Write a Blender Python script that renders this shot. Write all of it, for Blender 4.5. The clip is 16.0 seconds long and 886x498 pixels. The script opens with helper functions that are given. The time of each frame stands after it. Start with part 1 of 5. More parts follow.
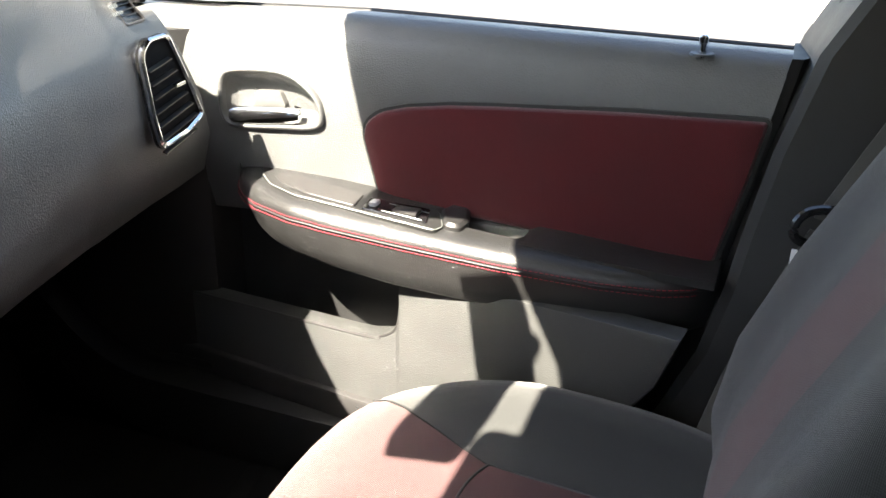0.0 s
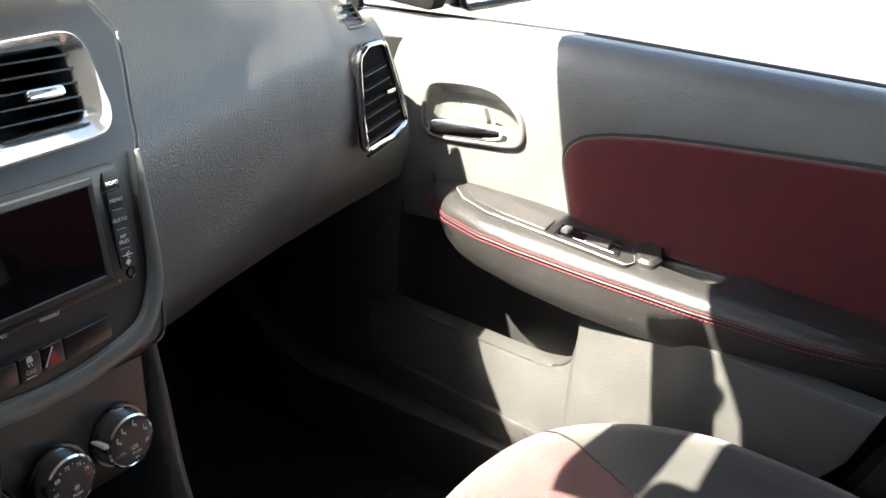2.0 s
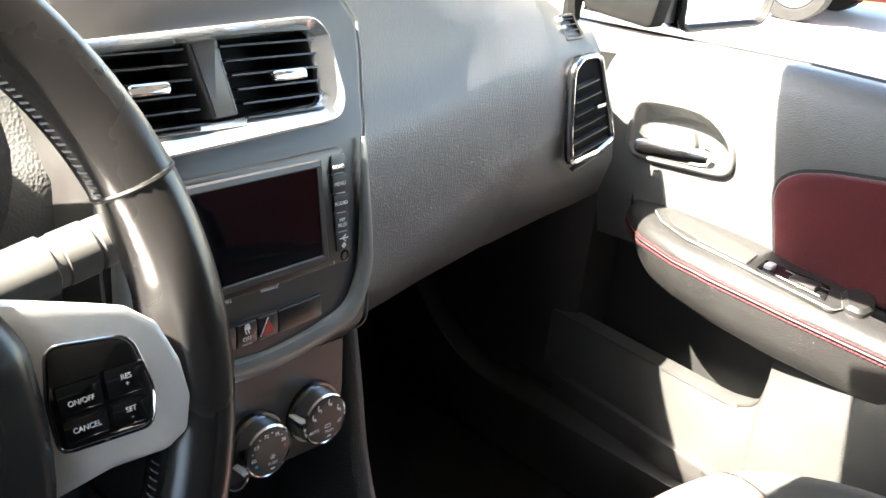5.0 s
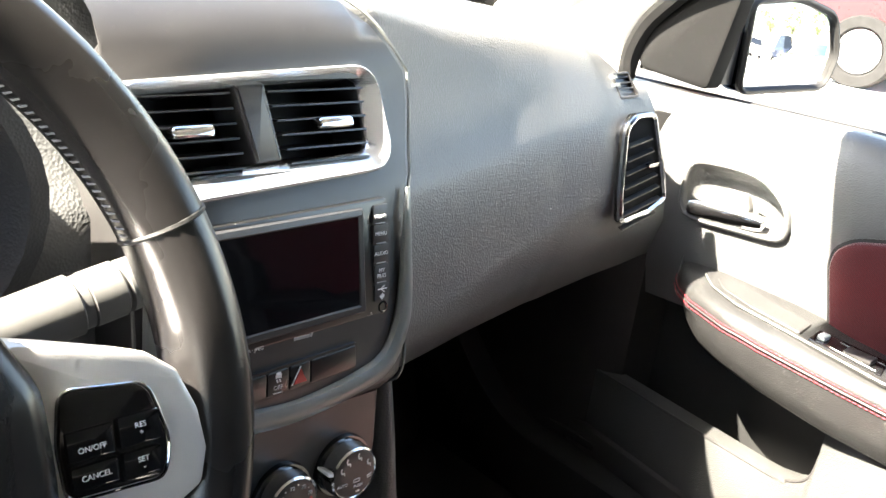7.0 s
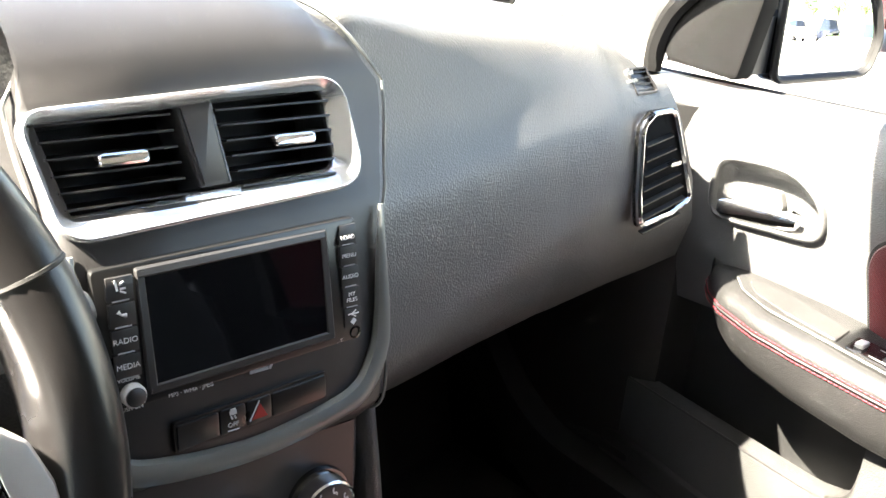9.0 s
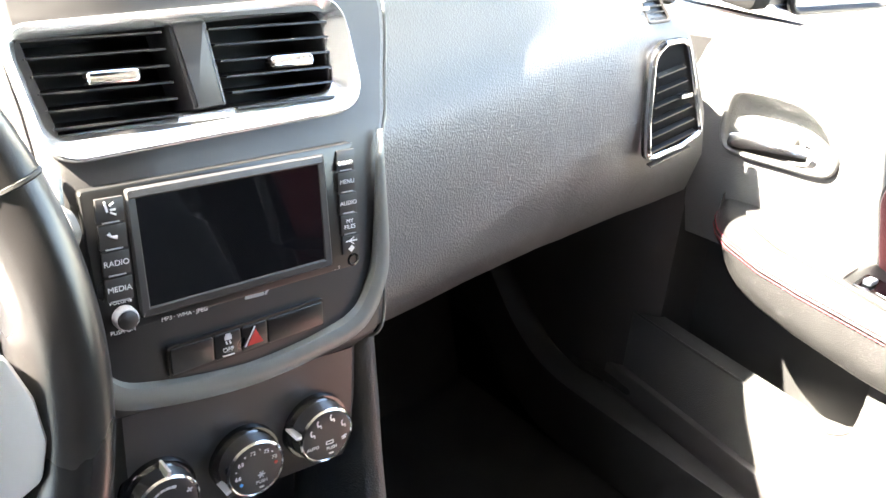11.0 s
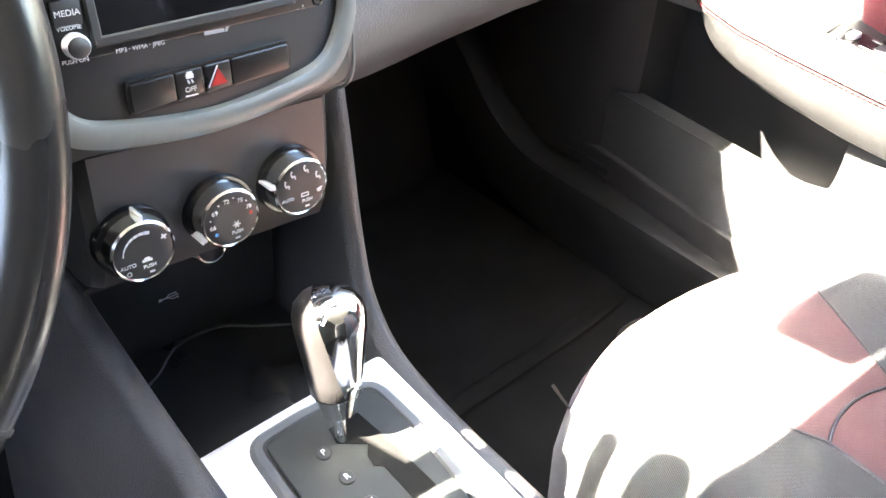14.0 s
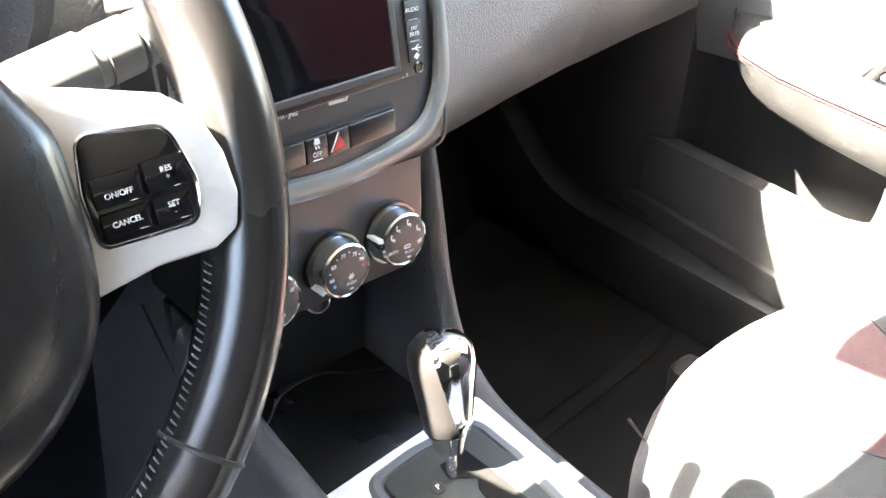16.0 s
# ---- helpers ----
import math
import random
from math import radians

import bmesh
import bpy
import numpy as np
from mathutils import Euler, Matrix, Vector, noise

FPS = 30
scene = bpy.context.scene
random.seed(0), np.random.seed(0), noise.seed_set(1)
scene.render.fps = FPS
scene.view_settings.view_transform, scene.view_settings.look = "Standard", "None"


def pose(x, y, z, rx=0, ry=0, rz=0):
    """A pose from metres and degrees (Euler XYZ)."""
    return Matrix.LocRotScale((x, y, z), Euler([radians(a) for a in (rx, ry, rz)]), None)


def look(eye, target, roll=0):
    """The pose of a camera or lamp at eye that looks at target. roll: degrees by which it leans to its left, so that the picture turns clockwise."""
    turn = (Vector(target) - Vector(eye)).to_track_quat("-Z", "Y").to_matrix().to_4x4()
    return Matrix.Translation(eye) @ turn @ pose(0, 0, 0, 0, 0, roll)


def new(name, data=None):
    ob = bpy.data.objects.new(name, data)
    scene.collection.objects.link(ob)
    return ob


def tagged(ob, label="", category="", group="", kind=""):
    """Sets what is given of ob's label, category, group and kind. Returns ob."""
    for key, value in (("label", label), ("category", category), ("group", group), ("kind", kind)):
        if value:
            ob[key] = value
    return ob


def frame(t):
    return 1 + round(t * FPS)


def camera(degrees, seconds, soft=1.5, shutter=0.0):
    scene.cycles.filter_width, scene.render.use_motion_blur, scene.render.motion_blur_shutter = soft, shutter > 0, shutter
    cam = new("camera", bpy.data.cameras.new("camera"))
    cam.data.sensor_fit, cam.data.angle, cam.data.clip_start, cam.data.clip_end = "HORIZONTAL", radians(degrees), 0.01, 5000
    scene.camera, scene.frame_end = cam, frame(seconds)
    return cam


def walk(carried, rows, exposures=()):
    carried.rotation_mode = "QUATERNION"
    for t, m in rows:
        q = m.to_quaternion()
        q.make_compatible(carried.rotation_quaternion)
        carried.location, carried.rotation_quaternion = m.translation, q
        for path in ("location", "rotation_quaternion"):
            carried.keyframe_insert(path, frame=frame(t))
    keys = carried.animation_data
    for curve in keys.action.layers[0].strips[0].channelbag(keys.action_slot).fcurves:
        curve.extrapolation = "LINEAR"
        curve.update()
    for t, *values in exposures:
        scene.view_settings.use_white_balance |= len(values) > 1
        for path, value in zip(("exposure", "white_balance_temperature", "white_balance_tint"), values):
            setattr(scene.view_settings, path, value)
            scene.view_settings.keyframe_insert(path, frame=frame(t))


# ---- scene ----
cam = camera(49.6, 16.0)
EXPOSURES = [(0.0, 3.5, 7150, 10), (3.5, 3.8, 7150, 10), (5.0, 4.2, 7150, 10), (9.0, 4.2, 7150, 10), (11.5, 5.95, 7150, 11), (12.5, 6.8, 7150, 11), (13.5, 6.75, 7150, 11), (14.5, 5.6, 7150, 11), (16.0, 5.95, 7150, 11)]
PATH = [
    (0, (-0.327, -0.523, 1.166), (1.396, 0.111, 0.374), 0.9),
    (0.5, (-0.323, -0.515, 1.167), (1.389, 0.16, 0.384), 1.9),
    (1, (-0.321, -0.494, 1.167), (1.368, 0.243, 0.389), 3.1),
    (1.5, (-0.317, -0.484, 1.159), (1.328, 0.354, 0.39), 3.2),
    (2, (-0.328, -0.477, 1.162), (1.27, 0.45, 0.394), 4.1),
    (2.5, (-0.34, -0.468, 1.167), (1.22, 0.525, 0.405), 5.3),
    (3, (-0.353, -0.462, 1.17), (1.183, 0.569, 0.409), 6.4),
    (3.5, (-0.361, -0.461, 1.164), (1.145, 0.608, 0.396), 7.2),
    (4, (-0.364, -0.461, 1.158), (1.116, 0.635, 0.376), 7.1),
    (4.5, (-0.354, -0.455, 1.157), (1.096, 0.681, 0.378), 6.5),
    (5, (-0.343, -0.449, 1.15), (1.056, 0.758, 0.384), 6.6),
    (5.2, (-0.341, -0.449, 1.149), (1.037, 0.785, 0.389), 6.8),
    (7.3, (-0.322, -0.442, 1.148), (1.017, 0.883, 0.477), 8.5),
    (7.5, (-0.313, -0.441, 1.151), (1.028, 0.888, 0.49), 9.0),
    (8, (-0.287, -0.442, 1.159), (0.979, 0.966, 0.515), 5.5),
    (8.5, (-0.265, -0.45, 1.161), (0.986, 0.972, 0.518), 5.3),
    (9, (-0.251, -0.449, 1.158), (0.987, 0.951, 0.445), 5.3),
    (11.5, (-0.239, -0.449, 1.143), (0.947, 0.909, 0.277), 6.1),
    (12, (-0.238, -0.451, 1.132), (0.936, 0.873, 0.201), 6.3),
    (12.5, (-0.236, -0.453, 1.119), (0.918, 0.812, 0.085), 6.2),
    (13, (-0.238, -0.46, 1.107), (0.911, 0.768, 0.024), 5.4),
    (13.5, (-0.239, -0.46, 1.099), (0.902, 0.743, -0.02), 5.2),
    (14, (-0.241, -0.459, 1.094), (0.895, 0.723, -0.052), 5.0),
    (14.5, (-0.244, -0.454, 1.094), (0.897, 0.723, -0.052), 5.3),
    (15, (-0.256, -0.452, 1.1), (0.88, 0.745, -0.03), 5.1),
    (15.5, (-0.283, -0.45, 1.107), (0.854, 0.77, 0.004), 4.2),
    (16, (-0.317, -0.445, 1.116), (0.849, 0.784, 0.053), 2.7),
]
walk(cam, [(t, look(eye, target, roll)) for t, eye, target, roll in PATH], EXPOSURES)

# ---- light ----
SUN_WAY = Vector((1.0, -0.3, -1.2)).normalized()
world = bpy.data.worlds.new("sky")
scene.world = world
world.use_nodes = True
wn = world.node_tree
sky = wn.nodes.new("ShaderNodeTexSky")
sky.sky_type, sky.sun_disc = "NISHITA", False
sky.sun_elevation = math.asin(-SUN_WAY.z)
sky.sun_rotation = math.atan2(-SUN_WAY.x, -SUN_WAY.y)
wn.links.new(sky.outputs[0], wn.nodes["Background"].inputs[0])
wn.nodes["Background"].inputs[1].default_value = 0.063
sun = new("sun", bpy.data.lights.new("sun", "SUN"))
sun.data.energy, sun.data.angle, sun.data.color = 5.0, radians(0.5), (1.0, 0.95, 0.86)
sun.matrix_world = Matrix.Translation((0, 0, 5)) @ SUN_WAY.to_track_quat("-Z", "Y").to_matrix().to_4x4()


# ---- materials ----
def material(name, color, rough=0.5, metal=0.0, grain=0.0, size=400.0, vary=0.15, coat=0.0, kind="noise", spec=0.5, stain=12.0):
    """A principled surface with grain, uneven colour and wear at two scales."""
    m = bpy.data.materials.new(name)
    m.use_nodes = True
    t = m.node_tree
    b = t.nodes["Principled BSDF"]
    geo = t.nodes.new("ShaderNodeTexCoord")
    fine = t.nodes.new("ShaderNodeTexVoronoi" if kind == "leather" else "ShaderNodeTexNoise")
    fine.inputs["Scale"].default_value = size
    wide = t.nodes.new("ShaderNodeTexNoise")
    wide.inputs["Scale"].default_value, wide.inputs["Detail"].default_value = stain, 6
    for n in (fine, wide):
        t.links.new(geo.outputs["Object"], n.inputs["Vector"])
    ramp = t.nodes.new("ShaderNodeMapRange")
    ramp.inputs["From Min"].default_value, ramp.inputs["From Max"].default_value = 0.3, 0.7
    ramp.inputs["To Min"].default_value, ramp.inputs["To Max"].default_value = 1 - vary, 1 + vary
    t.links.new(wide.outputs[0], ramp.inputs["Value"])
    mul = t.nodes.new("ShaderNodeMix")
    mul.data_type, mul.blend_type = "RGBA", "MULTIPLY"
    mul.inputs[0].default_value = 1.0
    mul.inputs[6].default_value = (*color, 1)
    t.links.new(ramp.outputs[0], mul.inputs[7])
    t.links.new(mul.outputs[2], b.inputs["Base Color"])
    rr = t.nodes.new("ShaderNodeMapRange")
    rr.inputs["From Min"].default_value, rr.inputs["From Max"].default_value = 0.3, 0.7
    rr.inputs["To Min"].default_value, rr.inputs["To Max"].default_value = rough * 0.85, min(1, rough * 1.15)
    t.links.new(wide.outputs[0], rr.inputs["Value"])
    t.links.new(rr.outputs[0], b.inputs["Roughness"])
    b.inputs["Metallic"].default_value = metal
    b.inputs["Coat Weight"].default_value = coat
    b.inputs["Specular IOR Level"].default_value = spec
    if grain:
        bump = t.nodes.new("ShaderNodeBump")
        bump.inputs["Strength"].default_value, bump.inputs["Distance"].default_value = grain, 0.0008
        t.links.new(fine.outputs[0], bump.inputs["Height"])
        t.links.new(bump.outputs[0], b.inputs["Normal"])
    return m


def woven(name, color, second, size=900.0, rough=0.9):
    """Cloth with crossing threads."""
    m = material(name, color, rough, grain=0.0, vary=0.2, spec=0.2)
    t = m.node_tree
    b = t.nodes["Principled BSDF"]
    geo = t.nodes.new("ShaderNodeTexCoord")
    turn = t.nodes.new("ShaderNodeMapping")
    turn.inputs["Rotation"].default_value = (0.5, 0.6, 0.7)
    t.links.new(geo.outputs["Object"], turn.inputs["Vector"])
    waves = []
    for axis in ("X", "Y"):
        w = t.nodes.new("ShaderNodeTexWave")
        w.bands_direction = axis
        w.inputs["Scale"].default_value = size / 6.28
        w.inputs["Distortion"].default_value = 1.5
        t.links.new(turn.outputs[0], w.inputs["Vector"])
        waves.append(w)
    add = t.nodes.new("ShaderNodeMath")
    t.links.new(waves[0].outputs[1], add.inputs[0])
    t.links.new(waves[1].outputs[1], add.inputs[1])
    half = t.nodes.new("ShaderNodeMath")
    half.operation = "MULTIPLY"
    half.inputs[1].default_value = 0.5
    t.links.new(add.outputs[0], half.inputs[0])
    mix = t.nodes.new("ShaderNodeMix")
    mix.data_type = "RGBA"
    t.links.new(half.outputs[0], mix.inputs[0])
    old = b.inputs["Base Color"].links[0].from_socket
    mix.inputs[6].default_value = (*second, 1)
    t.links.new(old, mix.inputs[7])
    t.links.new(mix.outputs[2], b.inputs["Base Color"])
    bump = t.nodes.new("ShaderNodeBump")
    bump.inputs["Strength"].default_value, bump.inputs["Distance"].default_value = 0.5, 0.0006
    t.links.new(half.outputs[0], bump.inputs["Height"])
    t.links.new(bump.outputs[0], b.inputs["Normal"])
    b.inputs["Sheen Weight"].default_value = 0.25
    return m


GRAIN = material("grained_soft_plastic", (0.079, 0.081, 0.081), 0.41, grain=0.5, size=520, kind="leather", vary=0.1, spec=0.55)
SMOOTH = material("satin_black_plastic", (0.026, 0.025, 0.025), 0.42, grain=0.12, size=1500, vary=0.12)
DARK = material("matte_dark_plastic", (0.012, 0.012, 0.012), 0.6, grain=0.2, size=900, vary=0.15)
LOUVRE = material("black_louvre_plastic", (0.006, 0.006, 0.006), 0.35, vary=0.1)
ARMPAD = material("black_vinyl", (0.018, 0.018, 0.018), 0.38, grain=0.3, size=700, kind="leather", vary=0.1)
CONSOLE = material("grained_console_plastic", (0.04, 0.039, 0.04), 0.45, grain=0.35, size=620, kind="leather", vary=0.12)
GLOSS = material("gloss_black_plastic", (0.008, 0.008, 0.009), 0.08, coat=0.3, vary=0.05)
SCREEN = material("screen_glass", (0.004, 0.004, 0.005), 0.05, coat=0.6, vary=0.3, stain=30)
LEATHER = material("black_leather", (0.016, 0.015, 0.015), 0.27, grain=0.03, size=1300, kind="leather", vary=0.02, stain=5)
CHROME = material("chrome", (0.82, 0.83, 0.85), 0.09, 1.0, vary=0.04)
SATIN = material("satin_silver_paint", (0.68, 0.68, 0.69), 0.33, 0.35, vary=0.06)
GREYTRIM = material("grey_metallic_trim", (0.19, 0.2, 0.19), 0.40, 0.35, vary=0.06)
POLISHED = material("worn_chrome", (0.85, 0.86, 0.87), 0.15, 1.0, vary=0.05)
PLATE = material("brushed_silver_plate", (0.78, 0.78, 0.80), 0.36, 0.35, grain=0.1, size=1200, vary=0.06)
RED = woven("red_cloth", (0.10, 0.013, 0.017), (0.045, 0.006, 0.008), 1500)
REDSEAT = woven("red_seat_cloth", (0.085, 0.026, 0.027), (0.042, 0.026, 0.026), 1400)
GREYCLOTH = woven("charcoal_seat_cloth", (0.033, 0.034, 0.033), (0.019, 0.020, 0.020), 1500)
CARPET = material("black_carpet", (0.014, 0.0135, 0.013), 1.0, grain=1.0, size=1400, vary=0.35, spec=0.1)
THREAD = material("red_thread", (0.30, 0.025, 0.04), 0.7, vary=0.1)
GREYTHREAD = material("grey_thread", (0.2, 0.2, 0.21), 0.7, vary=0.1)
WHITE = material("white_print", (0.75, 0.75, 0.76), 0.5, vary=0.02)
DIM = material("grey_print", (0.38, 0.38, 0.39), 0.5, vary=0.02)
REDPRINT = material("red_lens", (0.45, 0.02, 0.02), 0.3, vary=0.05)
BLUEPRINT = material("blue_print", (0.05, 0.35, 0.8), 0.5, vary=0.02)
CREAM = material("light_grey_headliner", (0.42, 0.41, 0.38), 0.95, grain=0.5, size=900, vary=0.06)
RUBBER = material("black_rubber", (0.006, 0.006, 0.006), 0.6, vary=0.2)
MIRROR = material("mirror_glass", (0.92, 0.93, 0.94), 0.01, 1.0, vary=0.0)
REDPAINT = material("red_car_paint", (0.10, 0.004, 0.008), 0.3, coat=0.3, vary=0.05)
BUTTON = material("black_button_plastic", (0.010, 0.010, 0.010), 0.3, vary=0.08)
GATE = material("dark_gate_plastic", (0.040, 0.043, 0.040), 0.55, grain=0.1, size=900, vary=0.1, spec=0.2)
STALK = material("smooth_stalk_plastic", (0.085, 0.085, 0.083), 0.4, vary=0.06)
LOWDOOR = material("grained_lower_door_plastic", (0.038, 0.039, 0.038), 0.5, grain=0.35, size=620, kind="leather", vary=0.1)
# black for trim, and for shade put into the colour of parts
TRIM_SHADE = material("black_trim_and_shade", (0.008, 0.008, 0.008), 0.9, grain=0.1, size=900, vary=0.15, spec=0.1)
WEBBING = woven("grey_belt_webbing", (0.1, 0.098, 0.092), (0.05, 0.05, 0.048), 1800)
STEEL = material("galvanised_steel", (0.5, 0.5, 0.5), 0.35, 0.9, vary=0.1)
CONCRETE = material("pale_pavement", (0.5, 0.49, 0.46), 0.9, grain=0.6, size=120, vary=0.12, stain=0.8)
ASPHALT = material("worn_asphalt", (0.07, 0.07, 0.07), 0.9, grain=0.8, size=150, vary=0.2, stain=1.5)
GRASS = material("grass", (0.06, 0.12, 0.03), 0.95, grain=1.0, size=60, vary=0.3, stain=3)


# ---- mesh helpers ----
def part(name, bm, mat, parent=None, label="", angle=35):
    """Links bm as one mesh object, under parent where one is given."""
    bmesh.ops.recalc_face_normals(bm, faces=bm.faces)
    me = bpy.data.meshes.new(name)
    bm.to_mesh(me)
    bm.free()
    me.materials.append(mat)
    me.polygons.foreach_set("use_smooth", [True] * len(me.polygons))
    me.set_sharp_from_angle(angle=radians(angle))
    ob = new(name, me)
    if parent is not None:
        under(ob, parent)
    if label:
        ob["label"] = label
    return ob


def under(ob, parent):
    """Hangs a part built in world coordinates under its thing."""
    ob.parent = parent
    if parent.type == "EMPTY":
        ob.matrix_parent_inverse = Matrix.Translation(parent.location).inverted()
    return ob


def thing(name, label, category, where=(0, 0, 0), kind="", group=""):
    ob = new(name)
    ob.empty_display_size = 0.05
    ob.location = where
    return tagged(ob, label, category, group, kind)


def basis(origin, u, v):
    """A frame with its z axis along u x v."""
    u, v = Vector(u).normalized(), Vector(v).normalized()
    w = u.cross(v).normalized()
    v = w.cross(u)
    m = Matrix((u, v, w)).transposed().to_4x4()
    m.translation = origin
    return m


def box(bm, centre, size, bevel=0.0, m=Matrix(), seg=2):
    made = bmesh.ops.create_cube(bm, size=1, matrix=m @ Matrix.Translation(centre) @ Matrix.Diagonal((*size, 1)))
    if bevel:
        edges = {e for v in made["verts"] for e in v.link_edges}
        bmesh.ops.bevel(bm, geom=list(edges), offset=bevel, segments=seg, affect="EDGES", profile=0.6)
    return bm


def loft(bm, rings, closed=True, caps=True):
    """A skin over rings of points; closed joins each ring's ends."""
    rows = [[bm.verts.new(p) for p in ring] for ring in rings]
    n = len(rows[0])
    for a, b in zip(rows, rows[1:]):
        for i in range(n if closed else n - 1):
            j = (i + 1) % n
            try:
                bm.faces.new((a[i], a[j], b[j], b[i]))
            except ValueError:
                pass
    if caps and closed:
        for row in (rows[0], rows[-1]):
            try:
                bm.faces.new(row)
            except ValueError:
                pass
    return bm


def rounded(points, radius, seg=5):
    """A closed outline with its corners rounded. radius: one for all, or one for each corner."""
    out, n = [], len(points)
    for i in range(n):
        p, a, b = (Vector(points[k % n]) for k in (i, i - 1, i + 1))
        r = radius[i] if isinstance(radius, (list, tuple)) else radius
        da, db = (a - p).normalized(), (b - p).normalized()
        half = da.angle(db) / 2
        cut = min(r / max(math.tan(half), 1e-3), (a - p).length * 0.49, (b - p).length * 0.49)
        s, e = p + da * cut, p + db * cut
        for k in range(seg + 1):
            f = k / seg
            out.append((1 - f) ** 2 * s + 2 * f * (1 - f) * p + f * f * e)
    return out


def offset(points, d):
    """The closed outline drawn in by d towards its middle."""
    n, out = len(points), []
    area = sum(points[i][0] * points[(i + 1) % n][1] - points[(i + 1) % n][0] * points[i][1] for i in range(n))
    sign = 1 if area > 0 else -1
    for i in range(n):
        a, b = Vector(points[i - 1]), Vector(points[(i + 1) % n])
        t = (b - a)
        if t.length < 1e-9:
            out.append(Vector(points[i]))
            continue
        t.normalize()
        out.append(Vector(points[i]) + Vector((-t.y, t.x)) * d * sign)
    return out


def shrunk(points, f):
    """The outline scaled by f towards its middle."""
    mid = sum((Vector(p[:2]) for p in points), Vector((0, 0))) / len(points)
    return [mid + (Vector(p[:2]) - mid) * f for p in points]


def slab(bm, outline, m, low, high, edge=0.0):
    """A plate of that outline in frame m, from low to high, with a rounded upper edge."""
    steps = [(0, low)]
    if edge:
        steps += [(0, high - edge), (edge * 0.3, high - edge * 0.3), (edge, high)]
    else:
        steps += [(0, high)]
    loft(bm, [[m @ Vector((*q[:2], h)) for q in (offset(outline, d) if d else outline)] for d, h in steps])
    return bm


def hoop(bm, outline, m, width, low, high, edge=0.001):
    """A closed frame along an outline: outer wall, rounded top and inner wall."""
    steps = [(0, low), (0, high - edge), (edge, high), (width - edge, high), (width, high - edge), (width, low)]
    rings = [[m @ Vector((*q[:2], h)) for q in (offset(outline, d) if d else outline)] for d, h in steps]
    rings.append(rings[0])
    loft(bm, rings, caps=False)
    bmesh.ops.remove_doubles(bm, verts=bm.verts, dist=1e-6)
    return bm


def curve_points(points, count, closed=False):
    """Points spread along a smooth line (Catmull-Rom) through the given ones."""
    pts = [Vector(p) for p in points]
    n, out = len(pts), []
    spans = n if closed else n - 1
    for k in range(count):
        f = k * spans / (count if closed else count - 1)
        i = min(int(f), spans - 1)
        t = f - i
        if closed:
            a, b, c, d = (pts[(i + q) % n] for q in (-1, 0, 1, 2))
        else:
            a, b, c, d = (pts[max(0, min(n - 1, i + q))] for q in (-1, 0, 1, 2))
        out.append(0.5 * ((2 * b) + (c - a) * t + (2 * a - 5 * b + 4 * c - d) * t * t + (3 * b - a - 3 * c + d) * t ** 3))
    return out


def tube(bm, points, radius, seg=12, closed=False, flat=1.0, up=(0, 0, 1)):
    """A round bar along points; radius may be a list; flat squeezes it across up."""
    n, rings = len(points), []
    pts = [Vector(p) for p in points]
    for i, p in enumerate(pts):
        if closed:
            d = pts[(i + 1) % n] - pts[i - 1]
        else:
            d = pts[min(i + 1, n - 1)] - pts[max(i - 1, 0)]
        d.normalize()
        side = d.cross(Vector(up))
        side = side.normalized() if side.length > 1e-4 else d.orthogonal().normalized()
        top = side.cross(d)
        r = radius[i] if isinstance(radius, (list, tuple)) else radius
        rings.append([p + side * math.cos(6.28319 * k / seg) * r + top * math.sin(6.28319 * k / seg) * r * flat for k in range(seg)])
    if closed:
        rings.append(rings[0])
    loft(bm, rings, caps=not closed)
    if closed:
        bmesh.ops.remove_doubles(bm, verts=bm.verts, dist=1e-6)
    return bm


def lathe(bm, profile, m, seg=32):
    """Turns a profile of (radius, height) round the z axis of m."""
    rings = [[m @ Vector((r * math.cos(6.28319 * k / seg), r * math.sin(6.28319 * k / seg), h)) for k in range(seg)] for r, h in profile]
    loft(bm, rings)
    return bm


def circle2(cx, cy, r, n=20, stretch=1.0):
    return [Vector((cx + r * math.cos(6.28319 * k / n), cy + r * stretch * math.sin(6.28319 * k / n))) for k in range(n)]


def bars(bm, spots, m, height):
    """Flat marks (x, y, width, depth, turn) in frame m."""
    for x, y, w, d, turn in spots:
        c, s = math.cos(turn), math.sin(turn)
        quad = [Vector((x + c * a * w / 2 - s * b * d / 2, y + s * a * w / 2 + c * b * d / 2)) for a, b in ((-1, -1), (1, -1), (1, 1), (-1, 1))]
        slab(bm, quad, m, height - 0.0004, height)
    return bm


def words(text, m, size, mat, parent, height, x=0.0, y=0.0, name="lettering"):
    """Printed words, centred at (x, y) in frame m, as a mesh."""
    c = bpy.data.curves.new("words", "FONT")
    c.body, c.size, c.align_x, c.align_y, c.extrude = text, size, "CENTER", "CENTER", 0.0002
    tmp = bpy.data.objects.new("words", c)
    me = bpy.data.meshes.new_from_object(tmp)
    bpy.data.objects.remove(tmp)
    bpy.data.curves.remove(c)
    me.transform(m @ Matrix.Translation((x, y, height)))
    me.materials.clear()
    me.materials.append(mat)
    ob = new(name, me)
    return under(ob, parent)


def lerp(x, table):
    """The value at x along a table of (x, value)."""
    return float(np.interp(x, [a for a, _ in table], [b for _, b in table]))


